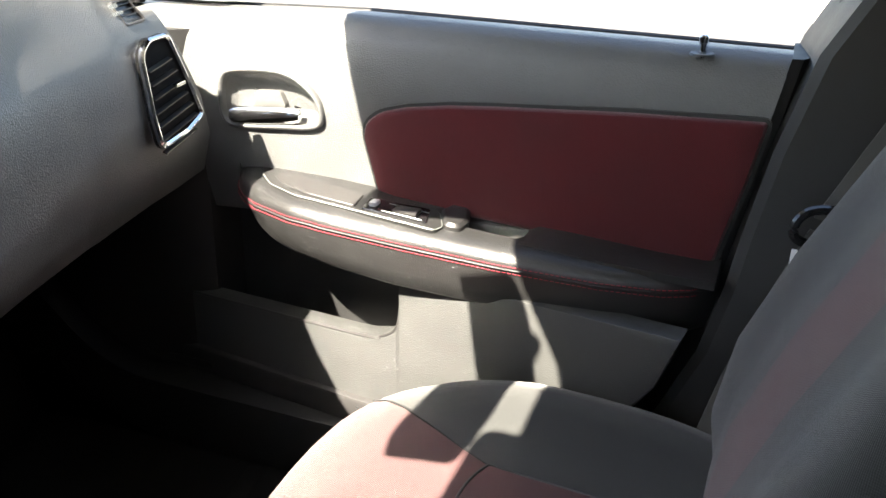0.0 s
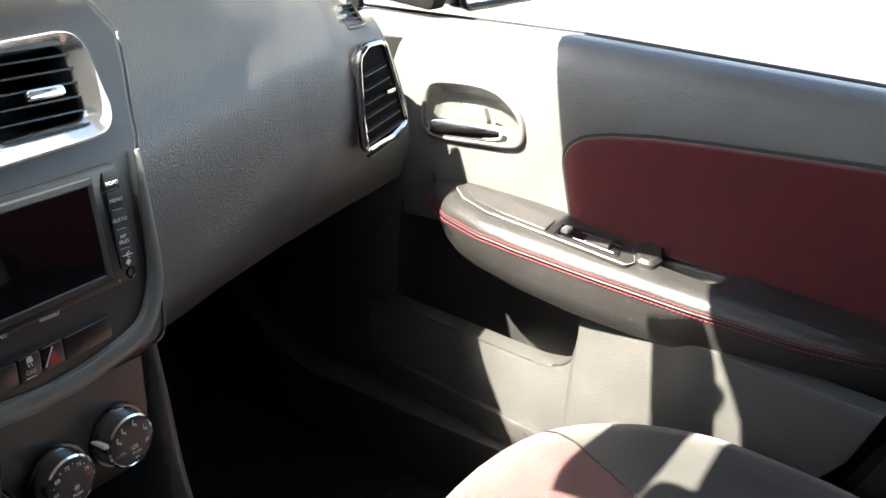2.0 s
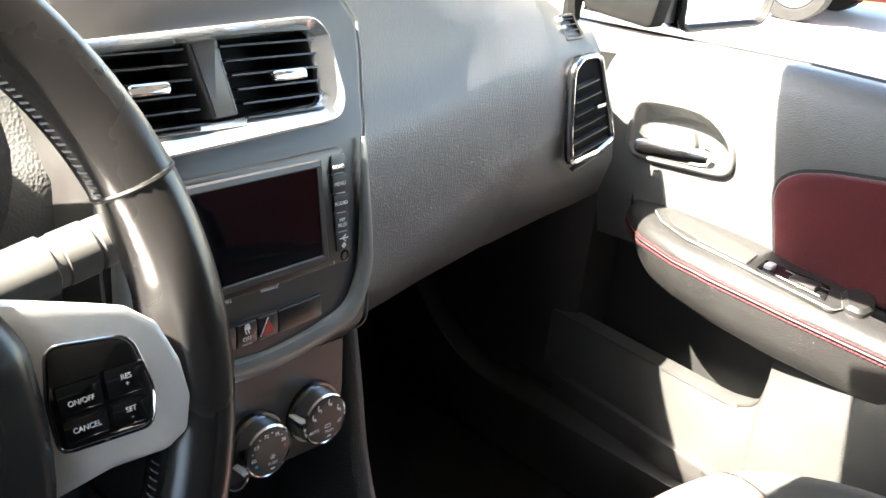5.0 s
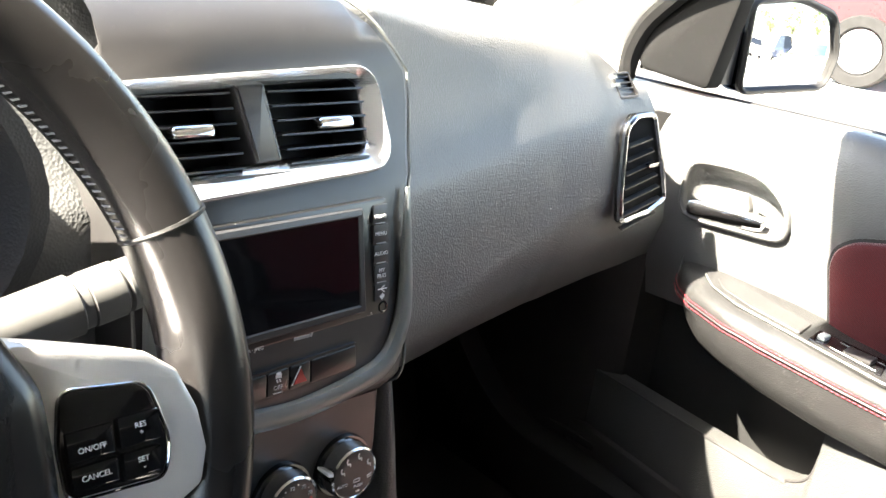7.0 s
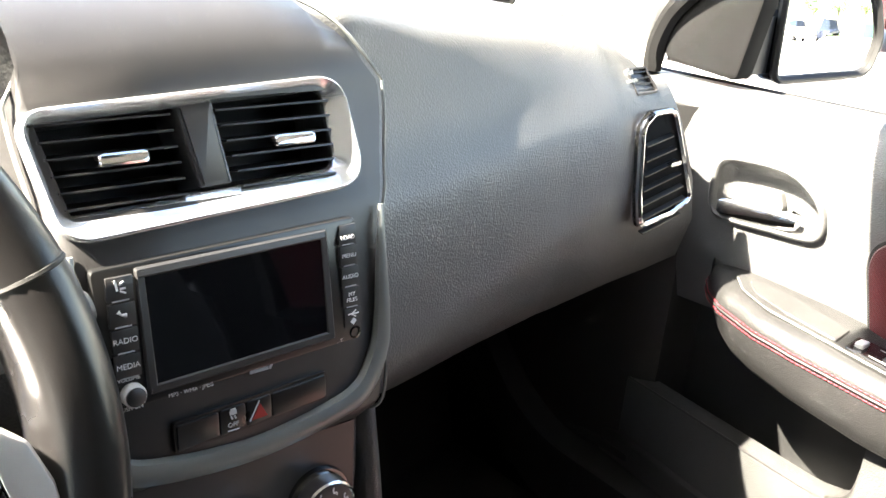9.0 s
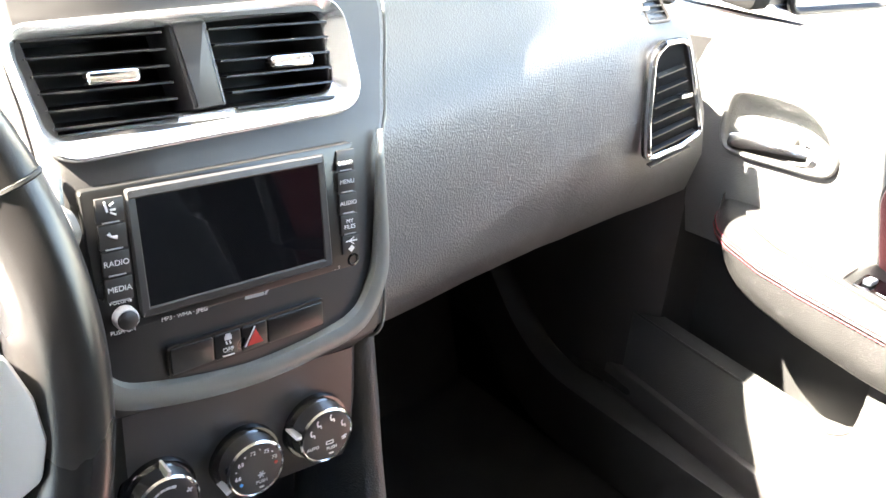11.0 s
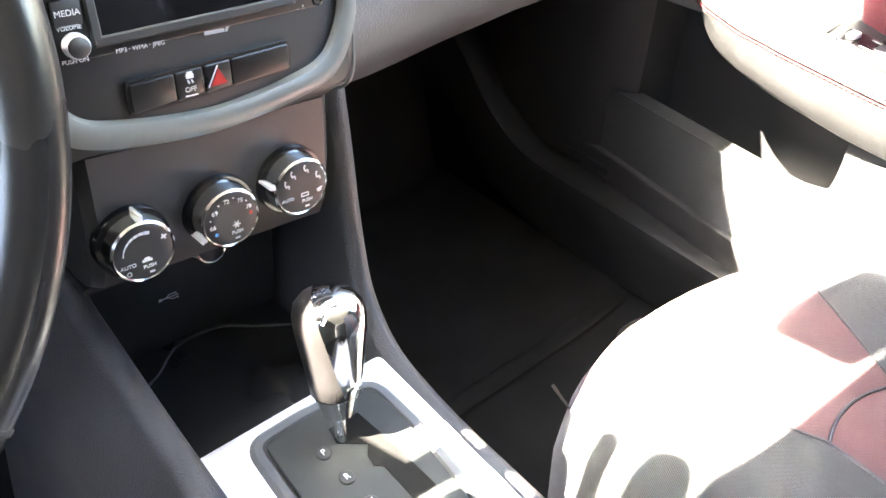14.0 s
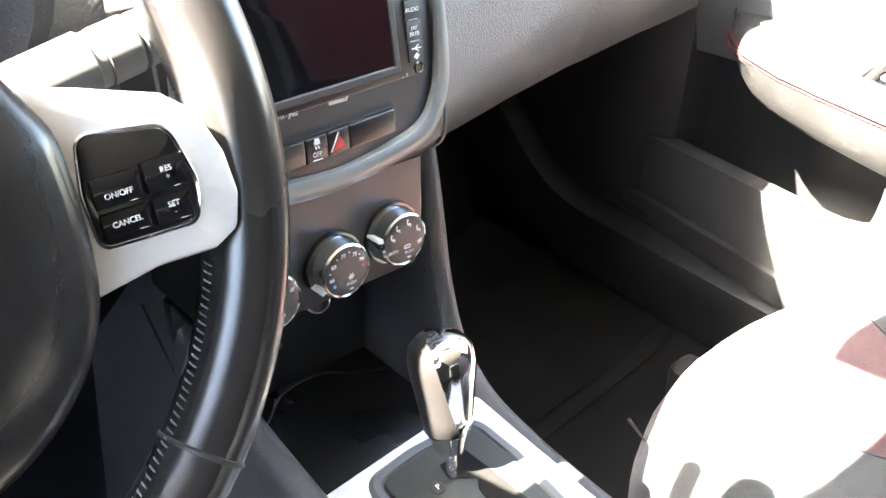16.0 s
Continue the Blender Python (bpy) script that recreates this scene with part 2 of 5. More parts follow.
def carve(ob, cutter_bm):
    """Cuts a hollow into a part."""
    me = bpy.data.meshes.new("cutter")
    bmesh.ops.recalc_face_normals(cutter_bm, faces=cutter_bm.faces)
    cutter_bm.to_mesh(me)
    cutter_bm.free()
    tool = new("cutter", me)
    mod = ob.modifiers.new("hollow", "BOOLEAN")
    mod.object, mod.operation, mod.solver = tool, "DIFFERENCE", "EXACT"
    bpy.context.view_layer.update()
    cut_mesh = bpy.data.meshes.new_from_object(ob.evaluated_get(bpy.context.evaluated_depsgraph_get()))
    ob.modifiers.clear()
    ob.data = cut_mesh
    cut_mesh.set_sharp_from_angle(angle=radians(50))
    bpy.data.objects.remove(tool)


def bm_new():
    return bmesh.new()


# ---- surroundings ----
bm = bm_new()
box(bm, (0, 0, -0.05), (600, 600, 0.1))
tagged(part("ground", bm, CONCRETE), "pale sunlit parking lot pavement round the car", "pavement", kind="structure")

# ---- car shell ----
shell = thing("car_body", "body shell of a parked sedan with light headliner and dark trim", "car body", (0, -0.6, 0.3), kind="structure")
HEADER_Y, ROOF_Z = -0.10, 1.40


def roof_front(x):
    """Front edge of the headliner: it runs further back between the visors."""
    return lerp(x, [(-0.6, -0.10), (-0.2, -0.10), (-0.15, -0.150), (-0.09, -0.136), (0.046, -0.093), (0.107, -0.083), (0.22, -0.062), (0.45, -0.062), (0.6, -0.10)])


def roof_section(y, front=False):
    if front:
        return [(x, roof_front(x), z) for x, _, z in roof_section(y)]
    xs = [-0.60, -0.45, -0.30, -0.20, -0.15, -0.09, 0.0, 0.05, 0.11, 0.22, 0.45, 0.60]
    z = ROOF_Z + 0.02 - 0.05 * ((y + 1.1) / 1.0) ** 2
    low = [(x, y, z + lerp(abs(x), [(0, 0.02), (0.45, 0.0), (0.6, -0.05)])) for x in xs]
    return low + [(0.66, y, z - 0.09), (0.70, y, z - 0.08), (0.60, y, z + 0.0), (0, y, z + 0.06), (-0.60, y, z), (-0.70, y, z - 0.08), (-0.66, y, z - 0.09)]


bm = bm_new()
loft(bm, [roof_section(HEADER_Y, True)] + [roof_section(y) for y in np.linspace(-0.2, -2.1, 10)])
part("roof", bm, CREAM, shell)
for sx, nm in ((1, "pillar"), (-1, "pillar")):
    bm = bm_new()
    tube(bm, curve_points([(sx * 0.79, 0.68, 0.86), (sx * 0.785, 0.56, 0.97), (sx * 0.775, 0.435, 1.065), (sx * 0.755, 0.305, 1.155), (sx * 0.71, 0.15, 1.26), (sx * 0.645, -0.06, 1.36), (sx * 0.62, -0.2, 1.38)], 30), 0.058, 14, flat=0.8)
    part(nm, bm, CREAM, shell, "light grey windscreen pillar trim")
    # inner cover of the pillar, reaching back to the door's seal
    seal = curve_points([(0.772, 0.345, 0.945), (0.772, 0.338, 0.99), (0.770, 0.316, 1.032), (0.766, 0.280, 1.070), (0.760, 0.238, 1.104), (0.750, 0.178, 1.146), (0.728, 0.08, 1.21), (0.678, -0.06, 1.32)], 24)
    front = curve_points([(0.775, 0.60, 0.965), (0.748, 0.562, 1.016), (0.757, 0.50, 1.050), (0.768, 0.43, 1.084), (0.768, 0.35, 1.130), (0.755, 0.26, 1.19), (0.715, 0.13, 1.275), (0.650, -0.06, 1.37)], 24)
    bm = bm_new()
    loft(bm, [[(sx * x, y, z) for x, y, z in (p, p.lerp(q, 0.12) + Vector((-0.012, 0, 0)), p.lerp(q, 0.5) + Vector((-0.022, 0, 0)), q, q + Vector((0.03, 0, 0)), p + Vector((0.03, 0, 0)))] for p, q in ((Vector(a), Vector(b)) for a, b in zip(seal, front))])
    part("pillar_cover", bm, CREAM, shell, "light grey pillar cover", angle=60)
    bm = bm_new()
    tube(bm, [(sx * (x - 0.008), y + 0.004, z + 0.003) for x, y, z in front], 0.005, 6)
    part("glass_seal", bm, RUBBER, shell, "black glass seal")
# rear half of the cabin
bm = bm_new()
box(bm, (0, -2.15, 0.75), (1.6, 0.06, 1.3), 0.01)
part("rear_bulkhead", bm, DARK, shell)
bm = bm_new()
box(bm, (0, -0.6, 0.24), (1.56, 3.1, 0.08), 0.01)
part("floor_pan", bm, CARPET, shell, "black carpeted floor")
# driver's side wall below its window
bm = bm_new()
box(bm, (-0.80, -0.55, 0.60), (0.10, 3.0, 0.70), 0.02)
part("side_wall", bm, DARK, shell)
bm = bm_new()
box(bm, (0.795, 0.08, 0.36), (0.09, 1.36, 0.30), 0.01)
part("side_wall", bm, DARK, shell)
bm = bm_new()
box(bm, (0.80, -1.4, 0.66), (0.10, 1.55, 0.60), 0.02)
part("side_wall", bm, DARK, shell)
for sx in (-1, 1):
    bm = bm_new()
    loft(bm, [[(sx * x0, y0, z0), (sx * x0, y1, z0), (sx * (x0 + 0.05), y1, z0), (sx * (x0 + 0.05), y0, z0)] for x0, y0, y1, z0 in ((0.76, -1.62, -2.1, 0.93), (0.63, -1.5, -2.1, 1.36))])
    part("rear_pillar", bm, CREAM, shell)
# unseen panels added along both sides to cut the daylight inside
for sx in (-1, 1):
    bm = bm_new()
    loft(bm, [[(sx * x0, -0.85 if sx > 0 else -0.62, z0), (sx * x0, -2.1, z0), (sx * (x0 + 0.04), -2.1, z0), (sx * (x0 + 0.04), -0.85 if sx > 0 else -0.62, z0)] for x0, z0 in ((0.765, 0.90), (0.62, 1.37))])
    part("rear_side_trim", bm, DARK, shell)
# firewall and hood in front of the dashboard
bm = bm_new()
box(bm, (0, 0.66, 0.62), (1.6, 0.05, 0.72), 0.01)
part("firewall", bm, CARPET, shell)
bm = bm_new()
loft(bm, [[(-0.85, y, z - 0.03), (-0.5, y, z), (0, y, z + 0.02), (0.5, y, z), (0.85, y, z - 0.03), (0.88, y, z - 0.35), (-0.88, y, z - 0.35)] for y, z in ((0.80, 0.97), (1.2, 0.95), (1.7, 0.88), (1.95, 0.75))])
part("hood", bm, SMOOTH, shell)

bm = bm_new()
loft(bm, [[(-0.75, 0.56, 1.0), (-0.4, 0.73, 1.03), (0, 0.78, 1.04), (0.415, 0.735, 1.034), (0.75, 0.56, 1.006)], [(-0.62, HEADER_Y, 1.375), (-0.3, HEADER_Y + 0.02, 1.40), (0, HEADER_Y + 0.03, 1.405), (0.3, HEADER_Y + 0.02, 1.40), (0.62, HEADER_Y, 1.375)]], closed=False)
GLASS = bpy.data.materials.new("clear_glass")
GLASS.use_nodes = True
g = GLASS.node_tree
gb = g.nodes["Principled BSDF"]
gb.inputs["Base Color"].default_value = (0.95, 0.98, 0.96, 1)
gb.inputs["Transmission Weight"].default_value, gb.inputs["Roughness"].default_value, gb.inputs["IOR"].default_value = 1.0, 0.0, 1.02
wind = tagged(part("window_1", bm, GLASS), "clear glass windscreen above the dashboard", "windscreen", kind="structure")
wind.visible_shadow = False

# black border of the glass along the cowl
bm = bm_new()
base = curve_points([(-0.73, 0.56, 1.004), (-0.58, 0.66, 1.024), (-0.415, 0.73, 1.036), (0, 0.775, 1.044), (0.415, 0.73, 1.043), (0.58, 0.66, 1.035), (0.735, 0.562, 1.016)], 30)
loft(bm, [[p, p + Vector((0, 0.03, -0.03)), p + Vector((-0.05 * p.x, 0.0, 0.016)), p + Vector((-0.03 * p.x, -0.012, 0.009))] for p in base])
tagged(part("trim", bm, RUBBER), "black border band at the foot of the windscreen", "windscreen border", kind="structure")

# ---- dashboard ----
dash = thing("dashboard", "grained charcoal soft-plastic dashboard, dusty on top", "dashboard", (0.2, 0.2, 0.74))
FACE = [(-0.75, 0.16), (-0.55, 0.08), (-0.17, 0.075), (-0.10, 0.062), (0.06, 0.055), (0.092, 0.032), (0.105, 0.024), (0.2, 0.053), (0.4, 0.118), (0.45, 0.130), (0.55, 0.151), (0.65, 0.168), (0.72, 0.178)]
LOW = [(-0.75, 0.76), (-0.11, 0.80), (0.1, 0.793), (0.16, 0.785), (0.264, 0.777), (0.43, 0.759), (0.63, 0.750), (0.72, 0.75)]
TOP = [(-0.75, 1.03), (-0.5, 1.10), (-0.2, 1.10), (-0.13, 1.085), (0.0, 1.086), (0.06, 1.084), (0.1, 1.087), (0.16, 1.081), (0.3, 1.064), (0.5, 1.04), (0.62, 1.022), (0.72, 0.995)]


def dash_section(x):
    yf, zb, zt = lerp(x, FACE), lerp(x, LOW), lerp(x, TOP)
    zc = lerp(x, [(-0.1, 0.85), (0.12, 0.832), (0.27, 0.846), (0.4, 0.860), (0.53, 0.872), (0.7, 0.86)])
    lean = lerp(x, [(0.05, 0.045), (0.2, 0.07)])
    ring = [(x, 0.70, zb + 0.05), (x, yf + 0.12, zb + 0.004), (x, yf + 0.028, zb), (x, yf + 0.020, zb + 0.004), (x, yf + 0.006, 0.5 * (zb + zc)), (x, yf + lerp(x, [(0.45, -0.006), (0.55, 0.002)]), zc),
            (x, yf + 0.008, 0.93), (x, yf + 0.022, 0.972), (x, yf + 0.042, zt - 0.035), (x, yf + lean, zt - 0.012), (x, yf + lean + 0.04, zt - 0.002), (x, yf + 0.18, zt), (x, 0.52, zt - 0.008), (x, lerp(abs(x), [(0, 0.76), (0.4, 0.72), (0.72, 0.55)]), min(zt - 0.016, 1.032)), (x, 0.78, 0.97), (x, 0.80, zb + 0.05)]
    return [(x - 0.48 * max(0, (x - 0.5) / 0.2) * max(0, z - 0.82) * max(0, min(1, (0.6 - y) / 0.3)), y, z) for x, y, z in ring]


def dash_fine(x):
    ring = dash_section(x)
    return ring[:5] + [tuple(p) for p in curve_points(ring[5:13], 36)] + ring[13:]


xs = sorted({*np.linspace(-0.75, -0.12, 24), *np.linspace(-0.11, 0.10, 22), *np.linspace(0.104, 0.70, 44)})
bm = bm_new()
loft(bm, [dash_fine(float(x)) for x in xs])
part("dash_pad", bm, GRAIN, dash, angle=60)

# seam beside the centre panel and embossed airbag letters
bm = bm_new()
em = basis((0.535, 0.185, 0.985), (1, 0.2, 0), (0, 0.5, 1))
bars(bm, [(0.004 * k, 0.0035 if k % 2 else 0.004, 0.0022, 0.005, 0.1 * (k % 3)) for k in range(5)] + [(0.004 * k, -0.005, 0.0022, 0.004, 0.1 * (k % 2)) for k in range(6)], em, 0.004)
part("airbag_mark", bm, GREYTRIM, dash)
rng = random.Random(3)
verts, faces = [], []
for k in range(90):
    x = rng.uniform(0.11, 0.52)
    ring = dash_section(x)
    i = rng.choice((5, 6, 7, 8, 8, 9, 9, 10))
    f = rng.random()
    p, q = Vector(ring[i]), Vector(ring[i + 1])
    n = Vector((-0.25, -(q - p).z, (q - p).y)).normalized()
    c = p + (q - p) * f + n * 0.0006
    a = rng.uniform(0, 6.28)
    e1 = Vector((math.cos(a), 0.2, math.sin(a))) * rng.uniform(0.0004, 0.0011)
    e2 = n.cross(e1).normalized() * 0.0003
    o = len(verts)
    verts += [c - e1 - e2, c + e1 - e2, c + e1 + e2, c - e1 + e2]
    faces.append((o, o + 1, o + 2, o + 3))
me = bpy.data.meshes.new("lint")
me.from_pydata(verts, [], faces)
me.materials.append(DIM)
tagged(under(new("lint", me), dash), "pale dust flecks", kind="stuff")

STACK = basis((0, 0, 0.88), (1, 0, 0), (0, 0.119, 0.993))
UPPER = basis((0, 0.010, 0.965), (1, 0, 0), (0, 0.339, 0.941))

# centre panel: a shell that follows the dashboard's slope
stack = thing("centre_stack", "satin black centre stack with vents, radio and climate controls", "centre stack", (0, 0.1, 0.70))


def stack_line(z):
    """Front of the panel at height z."""
    return lerp(z, [(0.66, 0.02), (0.72, -0.012), (0.80, -0.012), (0.83, -0.008), (0.965, 0.009), (1.03, 0.032), (1.06, 0.046), (1.075, 0.060)])


PANEL = [(0.002, 0.818, 0.096), (-0.006, 0.824, 0.098), (-0.008, 0.832, 0.101), (-0.006, 0.845, 0.103), (-0.003, 0.87, 0.103), (0.001, 0.90, 0.103), (0.005, 0.93, 0.103), (0.0085, 0.958, 0.102), (0.012, 0.972, 0.105),
         (0.0155, 0.983, 0.106), (0.020, 0.995, 0.108), (0.028, 1.018, 0.112), (0.0335, 1.034, 0.113), (0.035, 1.039, 0.112), (0.042, 1.055, 0.101), (0.052, 1.068, 0.092), (0.066, 1.077, 0.083), (0.085, 1.083, 0.073), (0.12, 1.089, 0.063), (0.18, 1.093, 0.054), (0.28, 1.094, 0.046), (0.45, 1.088, 0.040)]
bm = bm_new()
rows = []
for i, (y, z, h) in enumerate(PANEL):
    y0, z0, _ = PANEL[max(0, i - 1)]
    y1, z1, _ = PANEL[min(len(PANEL) - 1, i + 1)]
    t = Vector((0, y1 - y0, z1 - z0)).normalized()
    n = Vector((0, -t.z, t.y))
    o = Vector((0, y, z))
    xl, xr = lerp(z, [(0.98, -0.091), (1.035, -0.105)]), lerp(z, [(0.98, 0.077), (1.035, 0.070)])
    rows.append([o + n * d + Vector((x, 0, 0)) for x, d in ((-h, -0.06), (-h, -0.014), (-h + 0.004 if xl > -h + 0.004 else xl - 0.002, -0.005 if xl > -h + 0.004 else 0.0), (min(xl, -0.088), 0), (-h * 0.4, 0.0015), (0, 0.002), (h * 0.4, 0.0015), (xr, 0), (h - 0.004, -0.005), (h, -0.014), (h, -0.06))])
skip = [i for i, (y, z, h) in enumerate(PANEL) if 0.98 < z < 1.037]
lo_row, hi_row = min(skip), max(skip)
loft(bm, rows[: lo_row + 1], caps=False)
loft(bm, rows[hi_row:], caps=False)
for sl in (slice(0, 4), slice(7, 11)):
    loft(bm, [r[sl] for r in rows[lo_row : hi_row + 1]], closed=False)
bmesh.ops.remove_doubles(bm, verts=bm.verts, dist=1e-6)
part("upper_panel", bm, SMOOTH, stack, angle=50)
# seam lines in grey, standing for the light caught along the edge
for side in (1, -1):
    bm = bm_new()
    tube(bm, curve_points([(side * (h + 0.0012), y + 0.007, z - 0.001) for y, z, h in PANEL], 60), 0.0012, 6)
    part("panel_seam", bm, GREYTRIM, stack, "thin seam line, grey for its lit edge")

# lower climate panel
bm = bm_new()
rows = []
for z, dy in ((0.726, 0.03), (0.729, 0.014), (0.734, 0.006), (0.745, 0.002), (0.78, 0.0), (0.822, 0.0)):
    h, y = 0.082, stack_line(z) + dy + 0.004
    rows.append([(-h, 0.10, z), (-h, y + 0.006, z), (-h + 0.006, y, z), (h - 0.006, y, z), (h, y + 0.006, z), (h, 0.10, z)])
loft(bm, rows)
part("climate_panel", bm, SMOOTH, stack)

# grey U-shaped trim along the panel's lower edge
bm = bm_new()
line = [(0.096, 0.965), (0.0965, 0.93), (0.0965, 0.89), (0.093, 0.868), (0.080, 0.846), (0.055, 0.836), (0.0, 0.829), (-0.055, 0.833), (-0.082, 0.842), (-0.094, 0.865), (-0.0965, 0.89), (-0.0965, 0.93), (-0.096, 0.965)]
pts = curve_points([(x, stack_line(z) - 0.0, z) for x, z in line], 80)
rad = [0.0085 if abs(p.x) < 0.08 else lerp(p.z, [(0.84, 0.0085), (0.90, 0.0055), (0.965, 0.002)]) for p in pts]
tube(bm, pts, rad, 10, flat=0.8, up=(0, 1, 0))
part("trim_band", bm, GREYTRIM, stack, "grey metallic curved trim band")

# centre vents
vents = thing("centre_vents", "pair of black louvred air vents in a chrome frame", "air vent", (0, 0.04, 0.97))


def up2(x, z):
    """Place in the vent frame of a point given by x and height."""
    return Vector((x, (z - 0.965) / 0.941))


outer = rounded([Vector(p) for p in ((-0.1135, 0.0745), (0.0775, 0.082), (0.0865, 0.0130), (-0.0985, 0.0040))], [0.014, 0.022, 0.022, 0.022], 9)
inner = rounded([Vector(p) for p in ((-0.1065, 0.0668), (0.0660, 0.0735), (0.0685, 0.0260), (-0.0965, 0.0195))], [0.007, 0.009, 0.011, 0.011], 9)
SURROUND = material("bright_satin_chrome", (0.80, 0.81, 0.82), 0.22, 0.75, vary=0.04)


def between(f, h):
    return [UPPER @ Vector((*p.lerp(q, f)[:2], h)) for p, q in zip(outer, inner)]


bm = bm_new()
loft(bm, [between(f, h) for f, h in ((0, -0.006), (0, 0.0035), (0.07, 0.0060), (0.16, 0.0066), (0.30, 0.0055), (0.92, -0.0005), (1.0, -0.0020), (1.02, -0.012))], caps=False)
part("chrome_frame", bm, SURROUND, vents, "bright satin chrome surround", angle=50)
bm = bm_new()
loft(bm, [between(f, h) for f, h in ((0.98, -0.003), (1.06, -0.0045), (1.10, -0.020), (1.10, -0.04))], caps=False)
part("inner_frame", bm, SMOOTH, vents)
bm = bm_new()
slab(bm, outer, UPPER, -0.045, -0.038)
part("well", bm, LOUVRE, vents)
bm = bm_new()
slab(bm, rounded([Vector(p) for p in ((-0.0294, 0.0715), (-0.0064, 0.0725), (-0.0006, 0.0250), (-0.0206, 0.0240))], 0.003), UPPER, -0.03, 0.0010, 0.0030)
part("centre_post", bm, SMOOTH, vents)
for lo, hi, tilt, tab in ((-0.096, -0.029, 0.028, -0.0635), (0.002, 0.0655, 0.020, 0.0375)):
    for k in range(6):
        z0 = 0.9865 + 0.0082 * k
        bm = bm_new()
        lean = 0.008 * (z0 - 0.985) / 0.05
        a, b = lo - lean * 1.6 + 0.002, hi - (lean * 0.6 if lo < -0.05 else -lean * 0.2)
        m = UPPER @ Matrix.Translation((0, up2(0, z0).y, -0.001))
        loft(bm, [[m @ Vector(p) for p in ((x, -0.0006, 0.004), (x, 0.0006, 0.004), (x, 0.0034, -0.024), (x, 0.0018, -0.024))] for x in (a, b)])
        part("louvre", bm, LOUVRE, vents)
    bm = bm_new()
    m = UPPER @ Matrix.Translation((tab, up2(0, 1.008).y, 0.0055))
    box(bm, (0, 0, 0), (0.027, 0.0068, 0.010), 0.0028, m, 3)
    part("tab", bm, CHROME, vents, "chrome vent tab")

# radio
radio = thing("radio", "black touch-screen radio with side buttons and volume knob", "radio", (0, 0.01, 0.872))


def st2(x, z):
    return Vector((x, (z - 0.88) / 0.993))


R = STACK @ Matrix.Translation((0, 0, 0.0012))
face = rounded([st2(-0.088, 0.957), st2(0.073, 0.961), st2(0.0775, 0.8825), st2(-0.083, 0.8765)], 0.003)
bm = bm_new()
slab(bm, face, R, -0.004, 0.0050, 0.001)
part("faceplate", bm, BUTTON, radio)
scr = rounded([st2(-0.0655, 0.955), st2(0.0525, 0.957), st2(0.0575, 0.886), st2(-0.0625, 0.882)], 0.002)
bm = bm_new()
hoop(bm, scr, R, 0.006, 0.0, 0.0066, 0.0012)
part("screen_bezel", bm, SMOOTH, radio)
bm = bm_new()
slab(bm, [st2(-0.0605, 0.950), st2(0.0480, 0.952), st2(0.0525, 0.891), st2(-0.0575, 0.887)], R, 0.003, 0.0056)
part("screen", bm, SCREEN, radio, "dark glossy screen, switched off")
for k, nm in enumerate(("", "", "RADIO", "MEDIA")):
    z = 0.9455 - 0.0145 * k
    bm = bm_new()
    box(bm, (-0.0735 + 0.0004 * k, st2(0, z).y, 0.004), (0.0145, 0.0132, 0.0035), 0.0008, R)
    b = part("button", bm, SMOOTH, radio)
    if nm:
        words(nm, R, 0.0044, WHITE, b, 0.0059, -0.0735 + 0.0004 * k, st2(0, z).y)
    bm = bm_new()
    bars(bm, [(-0.0735 + 0.0004 * k, st2(0, z - 0.0065).y, 0.009, 0.0008, 0)], R, 0.0061)
    part("bar", bm, DIM, b)
bm = bm_new()
bars(bm, [(-0.0755, st2(0, 0.9475).y, 0.0012, 0.006, 0.2), (-0.0725, st2(0, 0.9485).y, 0.003, 0.001, 0.6), (-0.072, st2(0, 0.9455).y, 0.003, 0.001, 0), (-0.072, st2(0, 0.9435).y, 0.0035, 0.001, -0.5)], R, 0.0062)
part("voice_symbol", bm, WHITE, radio)
bm = bm_new()
tube(bm, [R @ Vector((-0.0755, st2(0, 0.9332).y, 0.006)), R @ Vector((-0.0738, st2(0, 0.9312).y, 0.006)), R @ Vector((-0.0712, st2(0, 0.9306).y, 0.006))], [0.0012, 0.0006, 0.0012], 6)
part("phone_symbol", bm, WHITE, radio)
for k, nm in enumerate(("LOAD", "MENU", "AUDIO", "MY\nFILES", "")):
    z = 0.951 - 0.0135 * k
    bm = bm_new()
    box(bm, (0.0675 + 0.0008 * k, st2(0, z).y, 0.004), (0.0125, 0.0125, 0.0035), 0.0008, R)
    b = part("button", bm, SMOOTH, radio)
    if nm:
        words(nm, R, 0.0037, WHITE, b, 0.0059, 0.0675 + 0.0008 * k, st2(0, z - (0.002 if k == 0 else 0)).y)
    if k < 4:
        bm = bm_new()
        bars(bm, [(0.0675 + 0.0008 * k, st2(0, z - 0.0062).y, 0.008, 0.0007, 0)], R, 0.0061)
        part("bar", bm, DIM, b)
bm = bm_new()
bars(bm, [(0.0708, st2(0, 0.8995).y, 0.008, 0.0008, 0), (0.0708, st2(0, 0.9005).y, 0.0045, 0.0007, 0.6), (0.0708, st2(0, 0.8985).y, 0.0045, 0.0007, -0.6), (0.0708, st2(0, 0.8945).y, 0.0035, 0.003, 0.78)], R, 0.0063)
part("usb_symbol", bm, WHITE, radio)
bm = bm_new()
lathe(bm, [(0.0042, 0.003), (0.0042, 0.0052), (0.003, 0.0055), (0.0022, 0.0045), (0.0018, 0.002)], R @ Matrix.Translation((0.0725, st2(0, 0.8865).y, 0)), 18)
part("audio_jack", bm, GLOSS, radio)
bm = bm_new()
